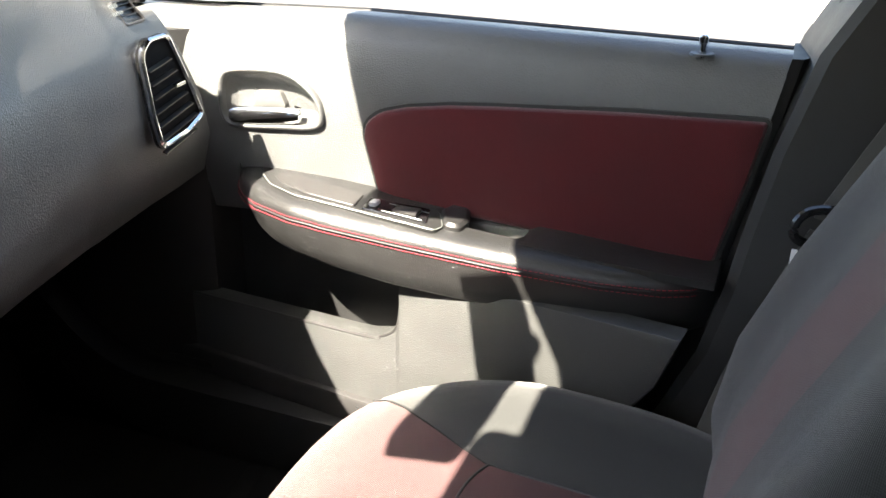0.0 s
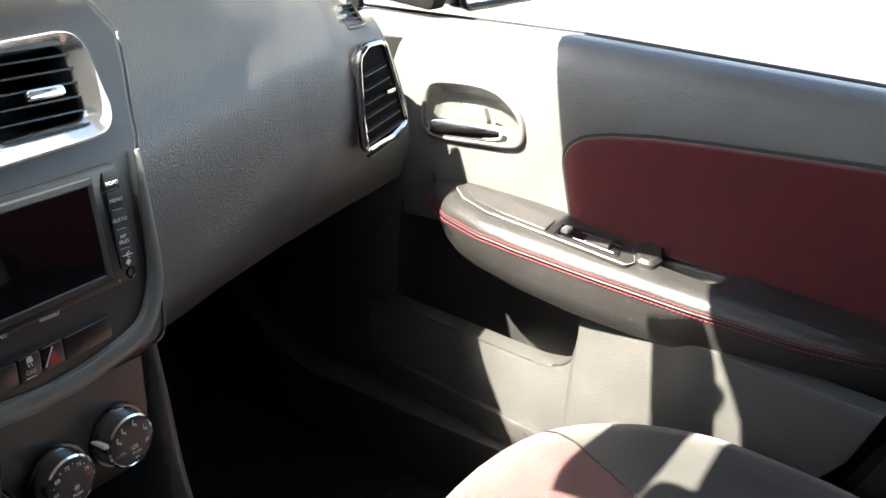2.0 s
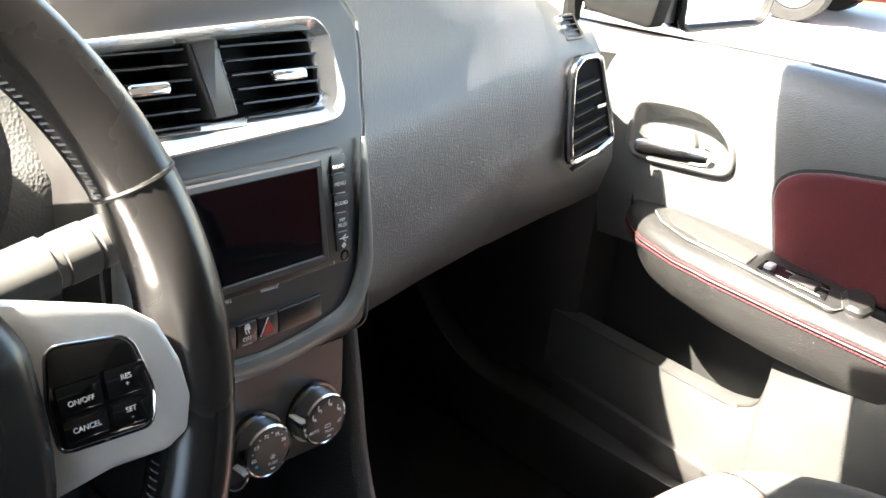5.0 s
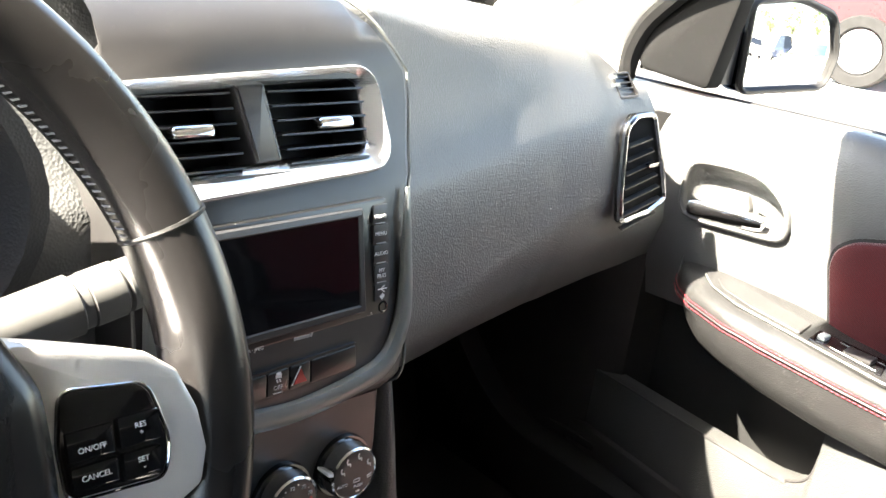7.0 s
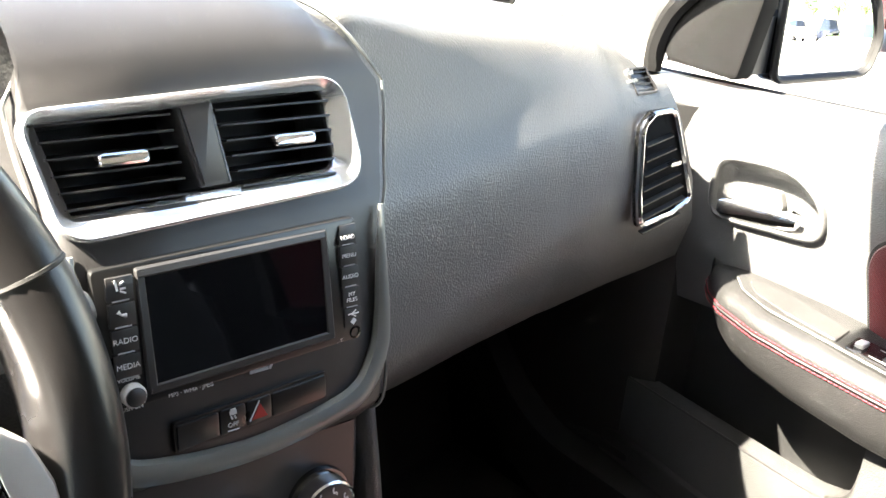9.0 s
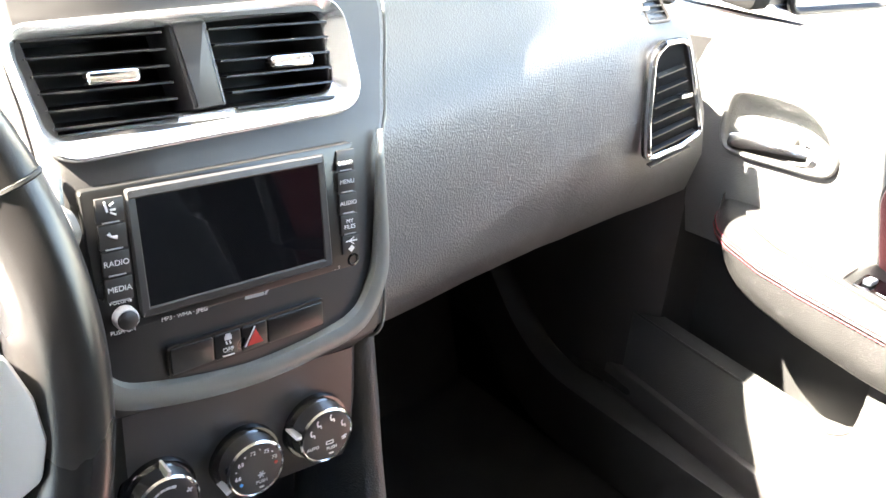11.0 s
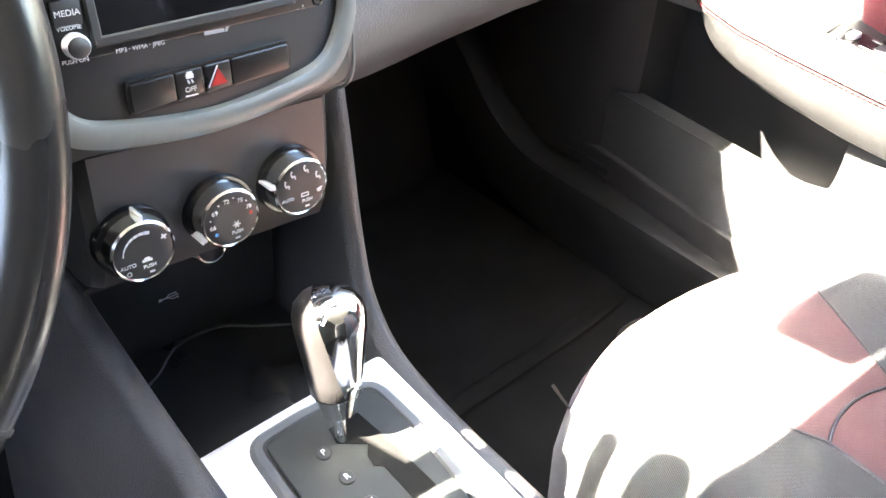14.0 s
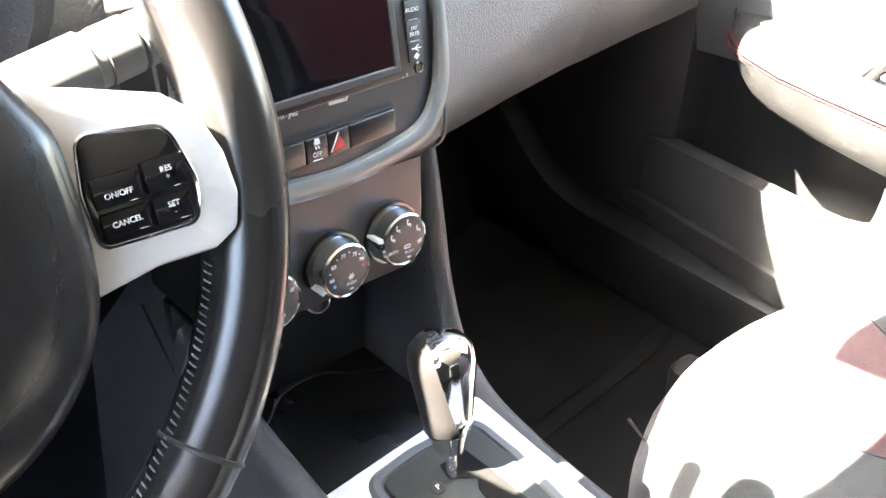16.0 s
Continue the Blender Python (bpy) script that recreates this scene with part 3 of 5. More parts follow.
bars(bm, [(0.0045, st2(0, 0.8790).y, 0.012, 0.0021, 0), (0.0122, st2(0, 0.8796).y, 0.0016, 0.0036, -0.5)], R, 0.0054)
part("maker_mark", bm, DIM, radio)
words("MP3 · WMA · JPEG", R, 0.0034, WHITE, radio, 0.0052, -0.038, st2(0, 0.8785).y)
words("HARD DISC DRIVE", R, 0.0029, WHITE, radio, 0.0052, 0.051, st2(0, 0.8835).y)
words("VOLUME", R, 0.0032, WHITE, radio, 0.0052, -0.0725, st2(0, 0.8945).y)
words("PUSH ON", R, 0.0032, WHITE, radio, 0.0052, -0.0725, st2(0, 0.8775).y)
vm = R @ Matrix.Translation((-0.0712, st2(0, 0.8855).y, 0))
bm = bm_new()
lathe(bm, [(0.0068, 0.002), (0.0066, 0.009), (0.0060, 0.0105), (0.001, 0.0108)], vm, 24)
knob = part("volume_knob", bm, SATIN, radio, "silver volume knob")
bm = bm_new()
lathe(bm, [(0.0056, 0.0100), (0.0054, 0.0114), (0.004, 0.0122), (0.0005, 0.0125)], vm, 20)
part("cap", bm, SMOOTH, knob)

# button row under the radio
row = thing("button_row", "row of black buttons with red hazard triangle", "switch panel", (0, 0.0, 0.845))
bm = bm_new()
slab(bm, rounded([st2(-0.0492, 0.8605), st2(0.0512, 0.8655), st2(0.0512, 0.8475), st2(-0.0492, 0.8415)], 0.002), R, -0.003, 0.0042)
part("button_well", bm, LOUVRE, row)
for lo, hi in ((-0.048, -0.0225), (-0.0220, -0.0055), (-0.0050, 0.0115), (0.0120, 0.0500)):
    bm = bm_new()
    out = rounded([st2(lo, 0.8615 + 0.00005 * lo / 0.001), st2(hi, 0.8615 + 0.00005 * hi / 0.001), st2(hi, 0.8465 + 0.00005 * hi / 0.001), st2(lo, 0.8455 + 0.00005 * lo / 0.001)], 0.002)
    slab(bm, out, R, -0.003, 0.0055, 0.0009)
    part("button", bm, BUTTON, row)
tri = [st2(0.0035, 0.8605), st2(0.0100, 0.8485), st2(-0.0035, 0.8480)]
bm = bm_new()
slab(bm, offset(tri, 0.0018), R, 0.005, 0.0060)
part("hazard_triangle", bm, REDPRINT, row, "red hazard triangle")
bm = bm_new()
bars(bm, [(0.0000, st2(0, 0.8545).y, 0.0135, 0.0009, 1.05)], R, 0.0061)
part("hazard_edge", bm, WHITE, row)
words("OFF", R, 0.0040, WHITE, row, 0.0058, -0.0140, st2(0, 0.8500).y)
bm = bm_new()
bars(bm, [(-0.0137, st2(0, 0.8575).y, 0.0045, 0.0025, 0), (-0.0137, st2(0, 0.8595).y, 0.0032, 0.0012, 0), (-0.0148, st2(0, 0.8545).y, 0.0010, 0.0022, 0.4), (-0.0126, st2(0, 0.8545).y, 0.0010, 0.0022, 0.4), (-0.0140, st2(0, 0.8466).y, 0.0075, 0.0007, 0)], R, 0.0060)
part("skid_symbol", bm, WHITE, row)

# climate knobs
CLIM = basis((0, -0.0075, 0.765), (1, 0, 0), (0, 0.05, 1.0))
for kx, kz, pointer, kind in ((-0.0590, 0.7655, 1.20, "fan"), (-0.0030, 0.7680, 3.35, "heat"), (0.0475, 0.7735, 2.60, "mode")):
    kn = thing("climate_knob", {"fan": "black fan-speed dial with chrome edge", "heat": "black temperature dial with chrome edge", "mode": "black air-direction dial with chrome edge"}[kind], "dial", (kx, -0.01, kz), group="climate dials")
    m = CLIM @ Matrix.Translation((kx, kz - 0.765, 0))
    bm = bm_new()
    lathe(bm, [(0.0232, -0.002), (0.0232, 0.0035), (0.0225, 0.005), (0.021, 0.005)], m, 40)
    part("collar", bm, GLOSS, kn)
    bm = bm_new()
    lathe(bm, [(0.0208, 0.003), (0.0200, 0.0120), (0.0196, 0.0165), (0.0184, 0.0178), (0.0176, 0.0172), (0.0174, 0.012)], m, 48)
    part("ring", bm, POLISHED, kn, "chrome edge ring")
    bm = bm_new()
    lathe(bm, [(0.0178, 0.012), (0.0176, 0.0170), (0.0165, 0.0176), (0.010, 0.0178), (0.001, 0.0178)], m, 40)
    cap = part("cap", bm, SMOOTH, kn)
    bm = bm_new()
    box(bm, (0.0206, 0, 0.010), (0.0050, 0.0022, 0.014), 0.0006, m @ Matrix.Rotation(pointer + 0.3, 4, "Z"))
    part("pointer", bm, WHITE, kn)
    top = 0.0181
    words("PUSH", m, 0.0033, WHITE, cap, top, 0.002 if kind == "fan" else 0.003, -0.0095)
    marks = []
    if kind == "fan":
        words("AUTO", m, 0.0034, WHITE, cap, top, -0.0105, -0.0062)
        for k in range(7):
            a = 2.95 - 0.27 * k
            marks.append((0.0125 * math.cos(a), 0.0125 * math.sin(a), 0.0030, 0.0006 + 0.00022 * k, a + 1.571))
        marks += [(0.0125, 0.0065, 0.0038, 0.001, 0.5), (0.0125, 0.0065, 0.0038, 0.001, 2.1), (0.001, -0.0055, 0.006, 0.0015, 0), (0.001, -0.0042, 0.0035, 0.0012, 0)]
        bm = bm_new()
        hoop(bm, circle2(-0.0105, -0.0112, 0.0016, 12), m, 0.0005, top - 0.0004, top, 0.0001)
        part("off_symbol", bm, WHITE, cap)
    elif kind == "heat":
        for txt, a, s in (("66", 3.30, 0.0042), ("69", 2.55, 0.0042), ("72", 1.78, 0.0040), ("75", 1.05, 0.0038), ("78", 0.42, 0.0038)):
            words(txt, m, s, WHITE, cap, top, 0.0130 * math.cos(a), 0.0130 * math.sin(a))
        for a in (2.92, 2.16, 1.42, 0.74):
            marks.append((0.0142 * math.cos(a), 0.0142 * math.sin(a), 0.0009, 0.0009, 0.78))
        marks += [(0.003, -0.0045, 0.005, 0.0007, k * 1.047) for k in range(3)]
        for a, mat in ((3.75, BLUEPRINT), (0.06, REDPRINT)):
            bm = bm_new()
            slab(bm, circle2(0.0130 * math.cos(a), 0.0130 * math.sin(a), 0.0012, 10), m, top - 0.0006, top)
            part("dot", bm, mat, cap)
    else:
        words("AUTO", m, 0.0032, WHITE, cap, top, -0.0110, -0.0058)
        for a in (2.75, 2.15, 1.35, 0.45):
            cx, cy = 0.0125 * math.cos(a), 0.0125 * math.sin(a)
            marks += [(cx - 0.0008, cy + 0.0006, 0.0010, 0.0028, 0.2), (cx + 0.0006, cy - 0.0008, 0.0024, 0.0010, 0.2), (cx + 0.0018, cy - 0.0018, 0.0008, 0.0020, 0), (cx - 0.0006, cy + 0.0026, 0.0011, 0.0011, 0)]
        marks += [(0.0125, -0.0040, 0.0042, 0.0010, 0.3), (0.0125, -0.0056, 0.0032, 0.0008, 0.3), (0.0015, -0.0040, 0.0050, 0.0007, 0), (0.0015, -0.0062, 0.0050, 0.0007, 0), (-0.001, -0.0051, 0.0007, 0.0024, 0), (0.004, -0.0051, 0.0007, 0.0024, 0)]
    marks.append((0.003, -0.0138, 0.0032, 0.0011, 0))
    bm = bm_new()
    bars(bm, marks, m, top)
    part("symbols", bm, WHITE, cap)

# ---- side vents at the dashboard's end ----
SIDE = basis((0.62, 0.1605, 0.88), (1, 0.125, 0), (0, 0.14, 1))
SV = 0.005
svent = thing("side_vent", "narrow black louvred air vent in a chrome frame", "air vent", (0.65, 0.2, 0.81))
sout = rounded([Vector((p[0] + SV, p[1])) for p in ((-0.086, 0.062), (-0.062, 0.074), (-0.018, 0.0735), (0.008, 0.012), (0.026, -0.036), (-0.020, -0.047), (-0.085, -0.050), (-0.089, -0.010))], [0.022, 0.02, 0.014, 0.06, 0.012, 0.05, 0.016, 0.05], 8)
bm = bm_new()
hoop(bm, sout, SIDE, 0.0065, -0.004, 0.008, 0.0025)
part("chrome_frame", bm, CHROME, svent)
# flat sheet, its matte black standing for the shade in the vent's depth
bm = bm_new()
slab(bm, sout, SIDE, -0.002, 0.0022)
part("well", bm, TRIM_SHADE, svent)
for k in range(7):
    z = -0.050 + 0.0155 * k
    a, b = SV + lerp(z, [(-0.06, -0.078), (-0.03, -0.082), (0.06, -0.074)]), SV + lerp(z, [(-0.06, -0.012), (-0.04, 0.012), (0.06, -0.030)])
    bm = bm_new()
    m = SIDE @ Matrix.Translation((-0.02, z, 0.0036)) @ Matrix.Rotation(0.10, 4, "Z") @ Matrix.Translation((0.02, 0, 0))
    loft(bm, [[m @ Vector(p) for p in ((x, -0.0007, 0.0035), (x, 0.0007, 0.0035), (x, 0.0035, -0.002), (x, 0.0020, -0.002))] for x in (a, b)])
    part("louvre", bm, LOUVRE, svent)
bm = bm_new()
box(bm, (SV - 0.022, 0.013, 0.008), (0.022, 0.005, 0.007), 0.002, SIDE)
part("tab", bm, CHROME, svent)
svent2 = thing("demister_vent", "small black slotted demister vent", "air vent", (0.65, 0.24, 0.94))
SMALL = SIDE @ Matrix.Translation((0, 0.1, -0.024)) @ Matrix.Rotation(-0.40, 4, "X") @ Matrix.Translation((0, -0.1, 0))
sm = rounded([Vector(p) for p in ((-0.066, 0.117), (-0.030, 0.117), (-0.017, 0.086), (-0.062, 0.086))], 0.005)
bm = bm_new()
hoop(bm, sm, SMALL, 0.003, -0.008, 0.006, 0.001)
part("frame", bm, SMOOTH, svent2)
bm = bm_new()
slab(bm, sm, SMALL, -0.010, 0.001)
part("well", bm, LOUVRE, svent2)
for k in range(4):
    bm = bm_new()
    box(bm, (-0.044, 0.0915 + 0.0065 * k, 0.002), (0.036, 0.0014, 0.005), 0.0, SMALL)
    part("slat", bm, DARK, svent2)

# ---- passenger door ----
door = thing("door_1", "closed passenger door with red cloth insert and stitched armrest", "car door", (0.75, -0.1, 0.42), kind="structure")
DX = 0.73
DOOR = basis((DX, 0, 0), (0, -1, 0), (0, 0, 1))


def sill(y):
    return lerp(y, [(-0.55, 0.958), (0.0, 0.964), (0.35, 0.954)])


def door_back(z):
    """Rear edge of the inner panel at height z."""
    return lerp(z, [(0.42, -0.30), (0.55, -0.41), (0.70, -0.466), (0.97, -0.518)])


bm = bm_new()
rings = []
for f in np.linspace(0, 1, 30):
    ring = []
    for x, z in ((0.84, 0.95), (0.825, 0.962), (0.80, 0.968), (0.765, 0.969), (0.748, 0.960), (0.740, 0.935), (0.734, 0.90), (0.731, 0.85), (0.731, 0.80), (0.734, 0.74), (0.745, 0.70), (0.84, 0.70)):
        y = 0.36 * (1 - f) + door_back(z) * f
        ring.append((x - (0.012 * max(0, (y - 0.12) / 0.24) if x < 0.76 else 0), y, z + sill(y) - 0.972))
    rings.append(ring)
loft(bm, rings)
door_panel = part("upper_panel", bm, GRAIN, door, angle=60)

# red insert: a soft cushion with a dark groove round it
red = rounded([Vector(p) for p in ((0.027, 0.818), (0.030, 0.836), (0.048, 0.851), (0.085, 0.861), (0.14, 0.869), (0.20, 0.874), (0.36, 0.884), (0.505, 0.889), (0.492, 0.82), (0.466, 0.715), (0.30, 0.722), (0.048, 0.742))], [0.05, 0.05, 0.05, 0.1, 0.1, 0.1, 0.1, 0.006, 0.05, 0.006, 0.05, 0.004], 3)
bm = bm_new()
loft(bm, [[DOOR @ Vector((*p[:2], h)) for p in offset(red, d)] for d, h in ((-0.004, -0.006), (-0.004, 0.0005), (0.0, 0.0008), (0.001, -0.004))], caps=False)
part("insert_groove", bm, DARK, door)
bm = bm_new()
loft(bm, [[DOOR @ Vector((*p[:2], h)) for p in shrunk(red, f)] for f, h in ((1.0, -0.004), (0.998, 0.004), (0.985, 0.0085), (0.96, 0.0105), (0.9, 0.0115), (0.6, 0.012), (0.1, 0.012))])
part("insert", bm, RED, door, "deep red woven cloth insert")

# armrest
A_IN = [(-0.52, 0.74), (-0.475, 0.71), (-0.45, 0.680), (-0.42, 0.664), (-0.35, 0.651), (-0.234, 0.640), (-0.114, 0.631), (-0.014, 0.628), (0.035, 0.633), (0.093, 0.653), (0.125, 0.678), (0.148, 0.705), (0.165, 0.74)]
A_TOP = [(-0.52, 0.716), (-0.447, 0.7185), (-0.351, 0.7215), (-0.234, 0.729), (-0.114, 0.740), (0.0, 0.750), (0.093, 0.754), (0.165, 0.752)]
A_LOW = [(-0.52, 0.642), (-0.421, 0.642), (-0.261, 0.647), (-0.095, 0.661), (0.07, 0.686), (0.10, 0.700), (0.13, 0.720), (0.165, 0.738)]
bm = bm_new()
rings = []
for y in [*np.linspace(-0.475, 0.10, 44), 0.115, 0.13, 0.142, 0.152, 0.16, 0.165]:
    xi, zt, zb = lerp(y, A_IN), lerp(y, A_TOP), lerp(y, A_LOW)
    rings.append([(0.775, y, zt + 0.004), (xi + 0.055 if xi < 0.70 else 0.76, y, zt + 0.003), (xi + 0.022, y, zt + 0.001), (xi + 0.010, y, zt - 0.003), (xi + 0.003, y, zt - 0.009), (xi, y, zt - 0.018),
                  (xi + 0.001, y, zt - 0.024), (xi + 0.001, y, zt - 0.030), (xi + 0.004, y, zb + 0.025), (xi + 0.010, y, zb + 0.006), (xi + 0.016, y, zb), (xi + 0.03, y, zb - 0.001), (0.775, y, zb)])
loft(bm, rings)
arm = part("armrest", bm, ARMPAD, door, "padded armrest with twin red stitching", angle=60)
bm = bm_new()
slab(bm, rounded([Vector(p) for p in ((0.162, -0.76), (0.258, -0.76), (0.256, -0.700), (0.244, -0.682), (0.180, -0.680), (0.166, -0.694))], [0.002, 0.002, 0.014, 0.012, 0.012, 0.012]), basis((0, 0, 0.700), (0, -1, 0), (-1, 0, 0)), -0.08, 0.0)
carve(arm, bm)
bm = bm_new()
for dz in (-0.0165, -0.0245):
    y = -0.455
    while y < 0.155:
        y1 = y + 0.0042
        p = [Vector((lerp(q, A_IN) - 0.0006, q, lerp(q, A_TOP) + dz)) for q in (y, (y + y1) / 2, y1)]
        tube(bm, p, 0.00055, 5)
        y += 0.0062
tagged(part("stitching", bm, THREAD, arm, "red stitching"), kind="stuff")
bm = bm_new()
tube(bm, [(lerp(q, A_IN) - 0.0002, q, lerp(q, A_TOP) - 0.0205) for q in np.linspace(-0.46, 0.16, 40)], 0.0014, 6)
part("seam", bm, DARK, arm)


def armtop(y):
    return lerp(y, A_TOP) + 0.003


def armslab(bm, outline, lift, thick, edge=0.001):
    """A plate lying on the armrest, its outline in (y, x)."""
    n = offset(outline, edge)
    loft(bm, [[(p[1], p[0], armtop(p[0]) + h) for p in ring] for ring, h in ((outline, lift - thick), (outline, lift - edge), (n, lift))])


BEZEL = rounded([Vector(p) for p in ((0.112, 0.708), (0.080, 0.674), (0.033, 0.653), (-0.063, 0.648), (-0.153, 0.646), (-0.158, 0.662), (-0.140, 0.700), (-0.049, 0.722), (0.095, 0.726))], [0.010, 0.03, 0.03, 0.04, 0.008, 0.012, 0.012, 0.03, 0.012])
bm = bm_new()
armslab(bm, BEZEL, 0.0022, 0.005)
part("switch_bezel", bm, ARMPAD, arm)
bm = bm_new()
tube(bm, [(p[1], p[0], armtop(p[0]) + 0.0010) for p in BEZEL], 0.0007, 6, closed=True)
part("bezel_edge", bm, GREYTRIM, arm, "bright bezel edge")
bm = bm_new()
armslab(bm, rounded([Vector(p) for p in ((0.094, 0.704), (0.066, 0.677), (0.020, 0.663), (-0.045, 0.658), (-0.040, 0.696), (0.06, 0.715))], [0.01, 0.02, 0.02, 0.004, 0.004, 0.015]), 0.0030, 0.003)
part("tray_insert", bm, SMOOTH, arm)
bm = bm_new()
armslab(bm, rounded([Vector(p) for p in ((-0.056, 0.654), (-0.052, 0.690), (-0.129, 0.698), (-0.140, 0.656))], 0.004), 0.0040, 0.003)
sw = part("switch_plate", bm, GLOSS, arm)
bm = bm_new()
box(bm, (0.672, -0.108, armtop(-0.108) + 0.0052), (0.020, 0.032, 0.006), 0.0025)
part("window_switch", bm, SMOOTH, sw)
bm = bm_new()
box(bm, (0.671, -0.066, armtop(-0.066) + 0.0065), (0.016, 0.010, 0.006), 0.0025)
part("lock_switch", bm, SATIN, sw)
for x in (0.659, 0.684):
    bm = bm_new()
    tube(bm, [(x, y, armtop(y) + 0.0042) for y in np.linspace(-0.080, -0.132, 6)], 0.0006, 5)
    part("plate_line", bm, GREYTRIM, sw)
# front end of the pull handle, then the grey wall of its cup
bm = bm_new()
armslab(bm, rounded([Vector(p) for p in ((-0.142, 0.700), (-0.150, 0.728), (-0.170, 0.728), (-0.182, 0.690), (-0.180, 0.662), (-0.160, 0.660))], 0.010), 0.0075, 0.010, 0.004)
part("pull_block", bm, ARMPAD, arm)
bm = bm_new()
slab(bm, rounded([Vector(p) for p in ((0.160, 0.7275), (0.257, 0.7290), (0.252, 0.7130), (0.225, 0.700), (0.165, 0.7000))], [0.003, 0.004, 0.008, 0.02, 0.004]), DOOR, 0.0, 0.0135, 0.001)
part("pull_cup", bm, STALK, arm, "light grey wall of the pull cup")

# door pull rear pad, a thicker part behind the cup
bm = bm_new()
loft(bm, [[(0.735, y, armtop(y) - 0.01), (0.735, y, armtop(y) + 0.002 + h), (0.712, y, armtop(y) + 0.002 + h), (0.690, y, armtop(y) + 0.001 + h * 0.5), (0.668, y, armtop(y) - 0.001), (0.668, y, armtop(y) - 0.01)] for y, h in ((-0.250, -0.004), (-0.262, 0.003), (-0.30, 0.004), (-0.40, 0.001), (-0.475, 0.0))])
part("rear_pad", bm, ARMPAD, door, angle=60)

# lower panel with the map pocket
LOWP = basis((0.690, 0, 0), (-0.13, -1, 0), (0, 0, 1))
P_TOP = [(-0.34, 0.558), (0.03, 0.5645), (0.05, 0.566), (0.075, 0.572), (0.09, 0.580), (0.097, 0.588), (0.101, 0.600), (0.1025, 0.62), (0.103, 0.671), (0.455, 0.668)]
P_LOW = [(-0.34, 0.43), (0.20, 0.43), (0.26, 0.450), (0.318, 0.490), (0.36, 0.520), (0.405, 0.562), (0.432, 0.60), (0.447, 0.64), (0.455, 0.664)]
bm = bm_new()
loft(bm, [[LOWP @ Vector(p) for p in ((u, lerp(u, P_LOW), -0.02), (u, lerp(u, P_TOP), -0.02), (u, lerp(u, P_TOP), 0.008), (u, lerp(u, P_TOP) - 0.0012, 0.0108), (u, lerp(u, P_TOP) - 0.004, 0.012), (u, lerp(u, P_LOW) + 0.004, 0.012), (u, lerp(u, P_LOW), 0.008))] for u in sorted({*(float(q) for q in np.linspace(-0.34, 0.455, 70)), 0.05, 0.075, 0.083, 0.09, 0.094, 0.097, 0.099, 0.101, 0.1025, 0.103})])
part("lower_panel", bm, LOWDOOR, door)
bm = bm_new()
slab(bm, rounded([Vector(p) for p in ((-0.34, 0.42), (0.20, 0.42), (0.25, 0.45), (0.25, 0.475), (0.18, 0.470), (-0.34, 0.478))], 0.01), LOWP, -0.02, 0.022, 0.006)
part("lower_kick", bm, SMOOTH, door)
bm = bm_new()
box(bm, (0.815, -0.05, 0.57), (0.05, 0.9, 0.30), 0.005)
part("pocket_back", bm, DARK, door)
bm = bm_new()
box(bm, (0.75, 0.10, 0.452), (0.11, 0.44, 0.012), 0.003)
part("pocket_floor", bm, DARK, door)
bm = bm_new()
tube(bm, curve_points([LOWP @ Vector(p) for p in ((-0.34, 0.558, 0.010), (0.03, 0.5645, 0.010), (0.075, 0.572, 0.010), (0.098, 0.59, 0.010), (0.1025, 0.62, 0.008))], 40), 0.0022, 8)
part("pocket_lip", bm, SMOOTH, door)
# outer skin under the sill
bm = bm_new()
box(bm, (0.865, -0.06, 0.665), (0.05, 0.84, 0.55), 0.015)
part("outer_skin", bm, GLOSS, door)
bm = bm_new()
tube(bm, [(0.836, y, sill(y) - 0.012) for y in np.linspace(0.40, -0.52, 20)], 0.006, 8)
part("window_seal", bm, RUBBER, door)

# strip along the rear edge, near-black to stand for the shade there
bm = bm_new()
loft(bm, [[(0.745, door_back(z) - 0.002, z), (0.748, door_back(z) - 0.014, z), (0.80, door_back(z) - 0.04, z), (0.84, door_back(z) - 0.04, z), (0.84, door_back(z) - 0.002, z)] for z in np.linspace(0.42, 0.955, 14)])
part("door_edge", bm, RUBBER, door)

# inner handle
HL = [Vector(p[:2]) for p in curve_points([(-0.181, 0.842, 0), (-0.176, 0.876, 0), (-0.152, 0.888, 0), (-0.085, 0.890, 0), (-0.047, 0.871, 0), (-0.031, 0.845, 0), (-0.038, 0.821, 0), (-0.095, 0.814, 0), (-0.158, 0.810, 0), (-0.176, 0.820, 0)], 56, closed=True)]


bm = bm_new()
loft(bm, [[DOOR @ Vector((*p[:2], h)) for p in offset(HL, 0.003)] for h in (-0.05, 0.05)])
carve(door_panel, bm)
bm = bm_new()
loft(bm, [[DOOR @ Vector((*p[:2], h)) for p in offset(HL, d)] for d, h in ((-0.001, -0.004), (-0.001, 0.0050), (0.0015, 0.0072), (0.0040, 0.0068), (0.0060, 0.0030), (0.0062, -0.004))], caps=False)
part("handle_surround", bm, GRAIN, door, angle=60)
bm = bm_new()
loft(bm, [[DOOR @ Vector((*p[:2], h)) for p in offset(HL, d)] for d, h in ((0.004, 0.003), (0.0065, -0.004), (0.010, -0.009), (0.015, -0.014), (0.021, -0.016))] + [[DOOR @ Vector((*p[:2], -0.0165)) for p in shrunk(HL, f)] for f in (0.4, 0.02)], caps=False)
part("handle_cup", bm, GRAIN, door, angle=60)
bm = bm_new()
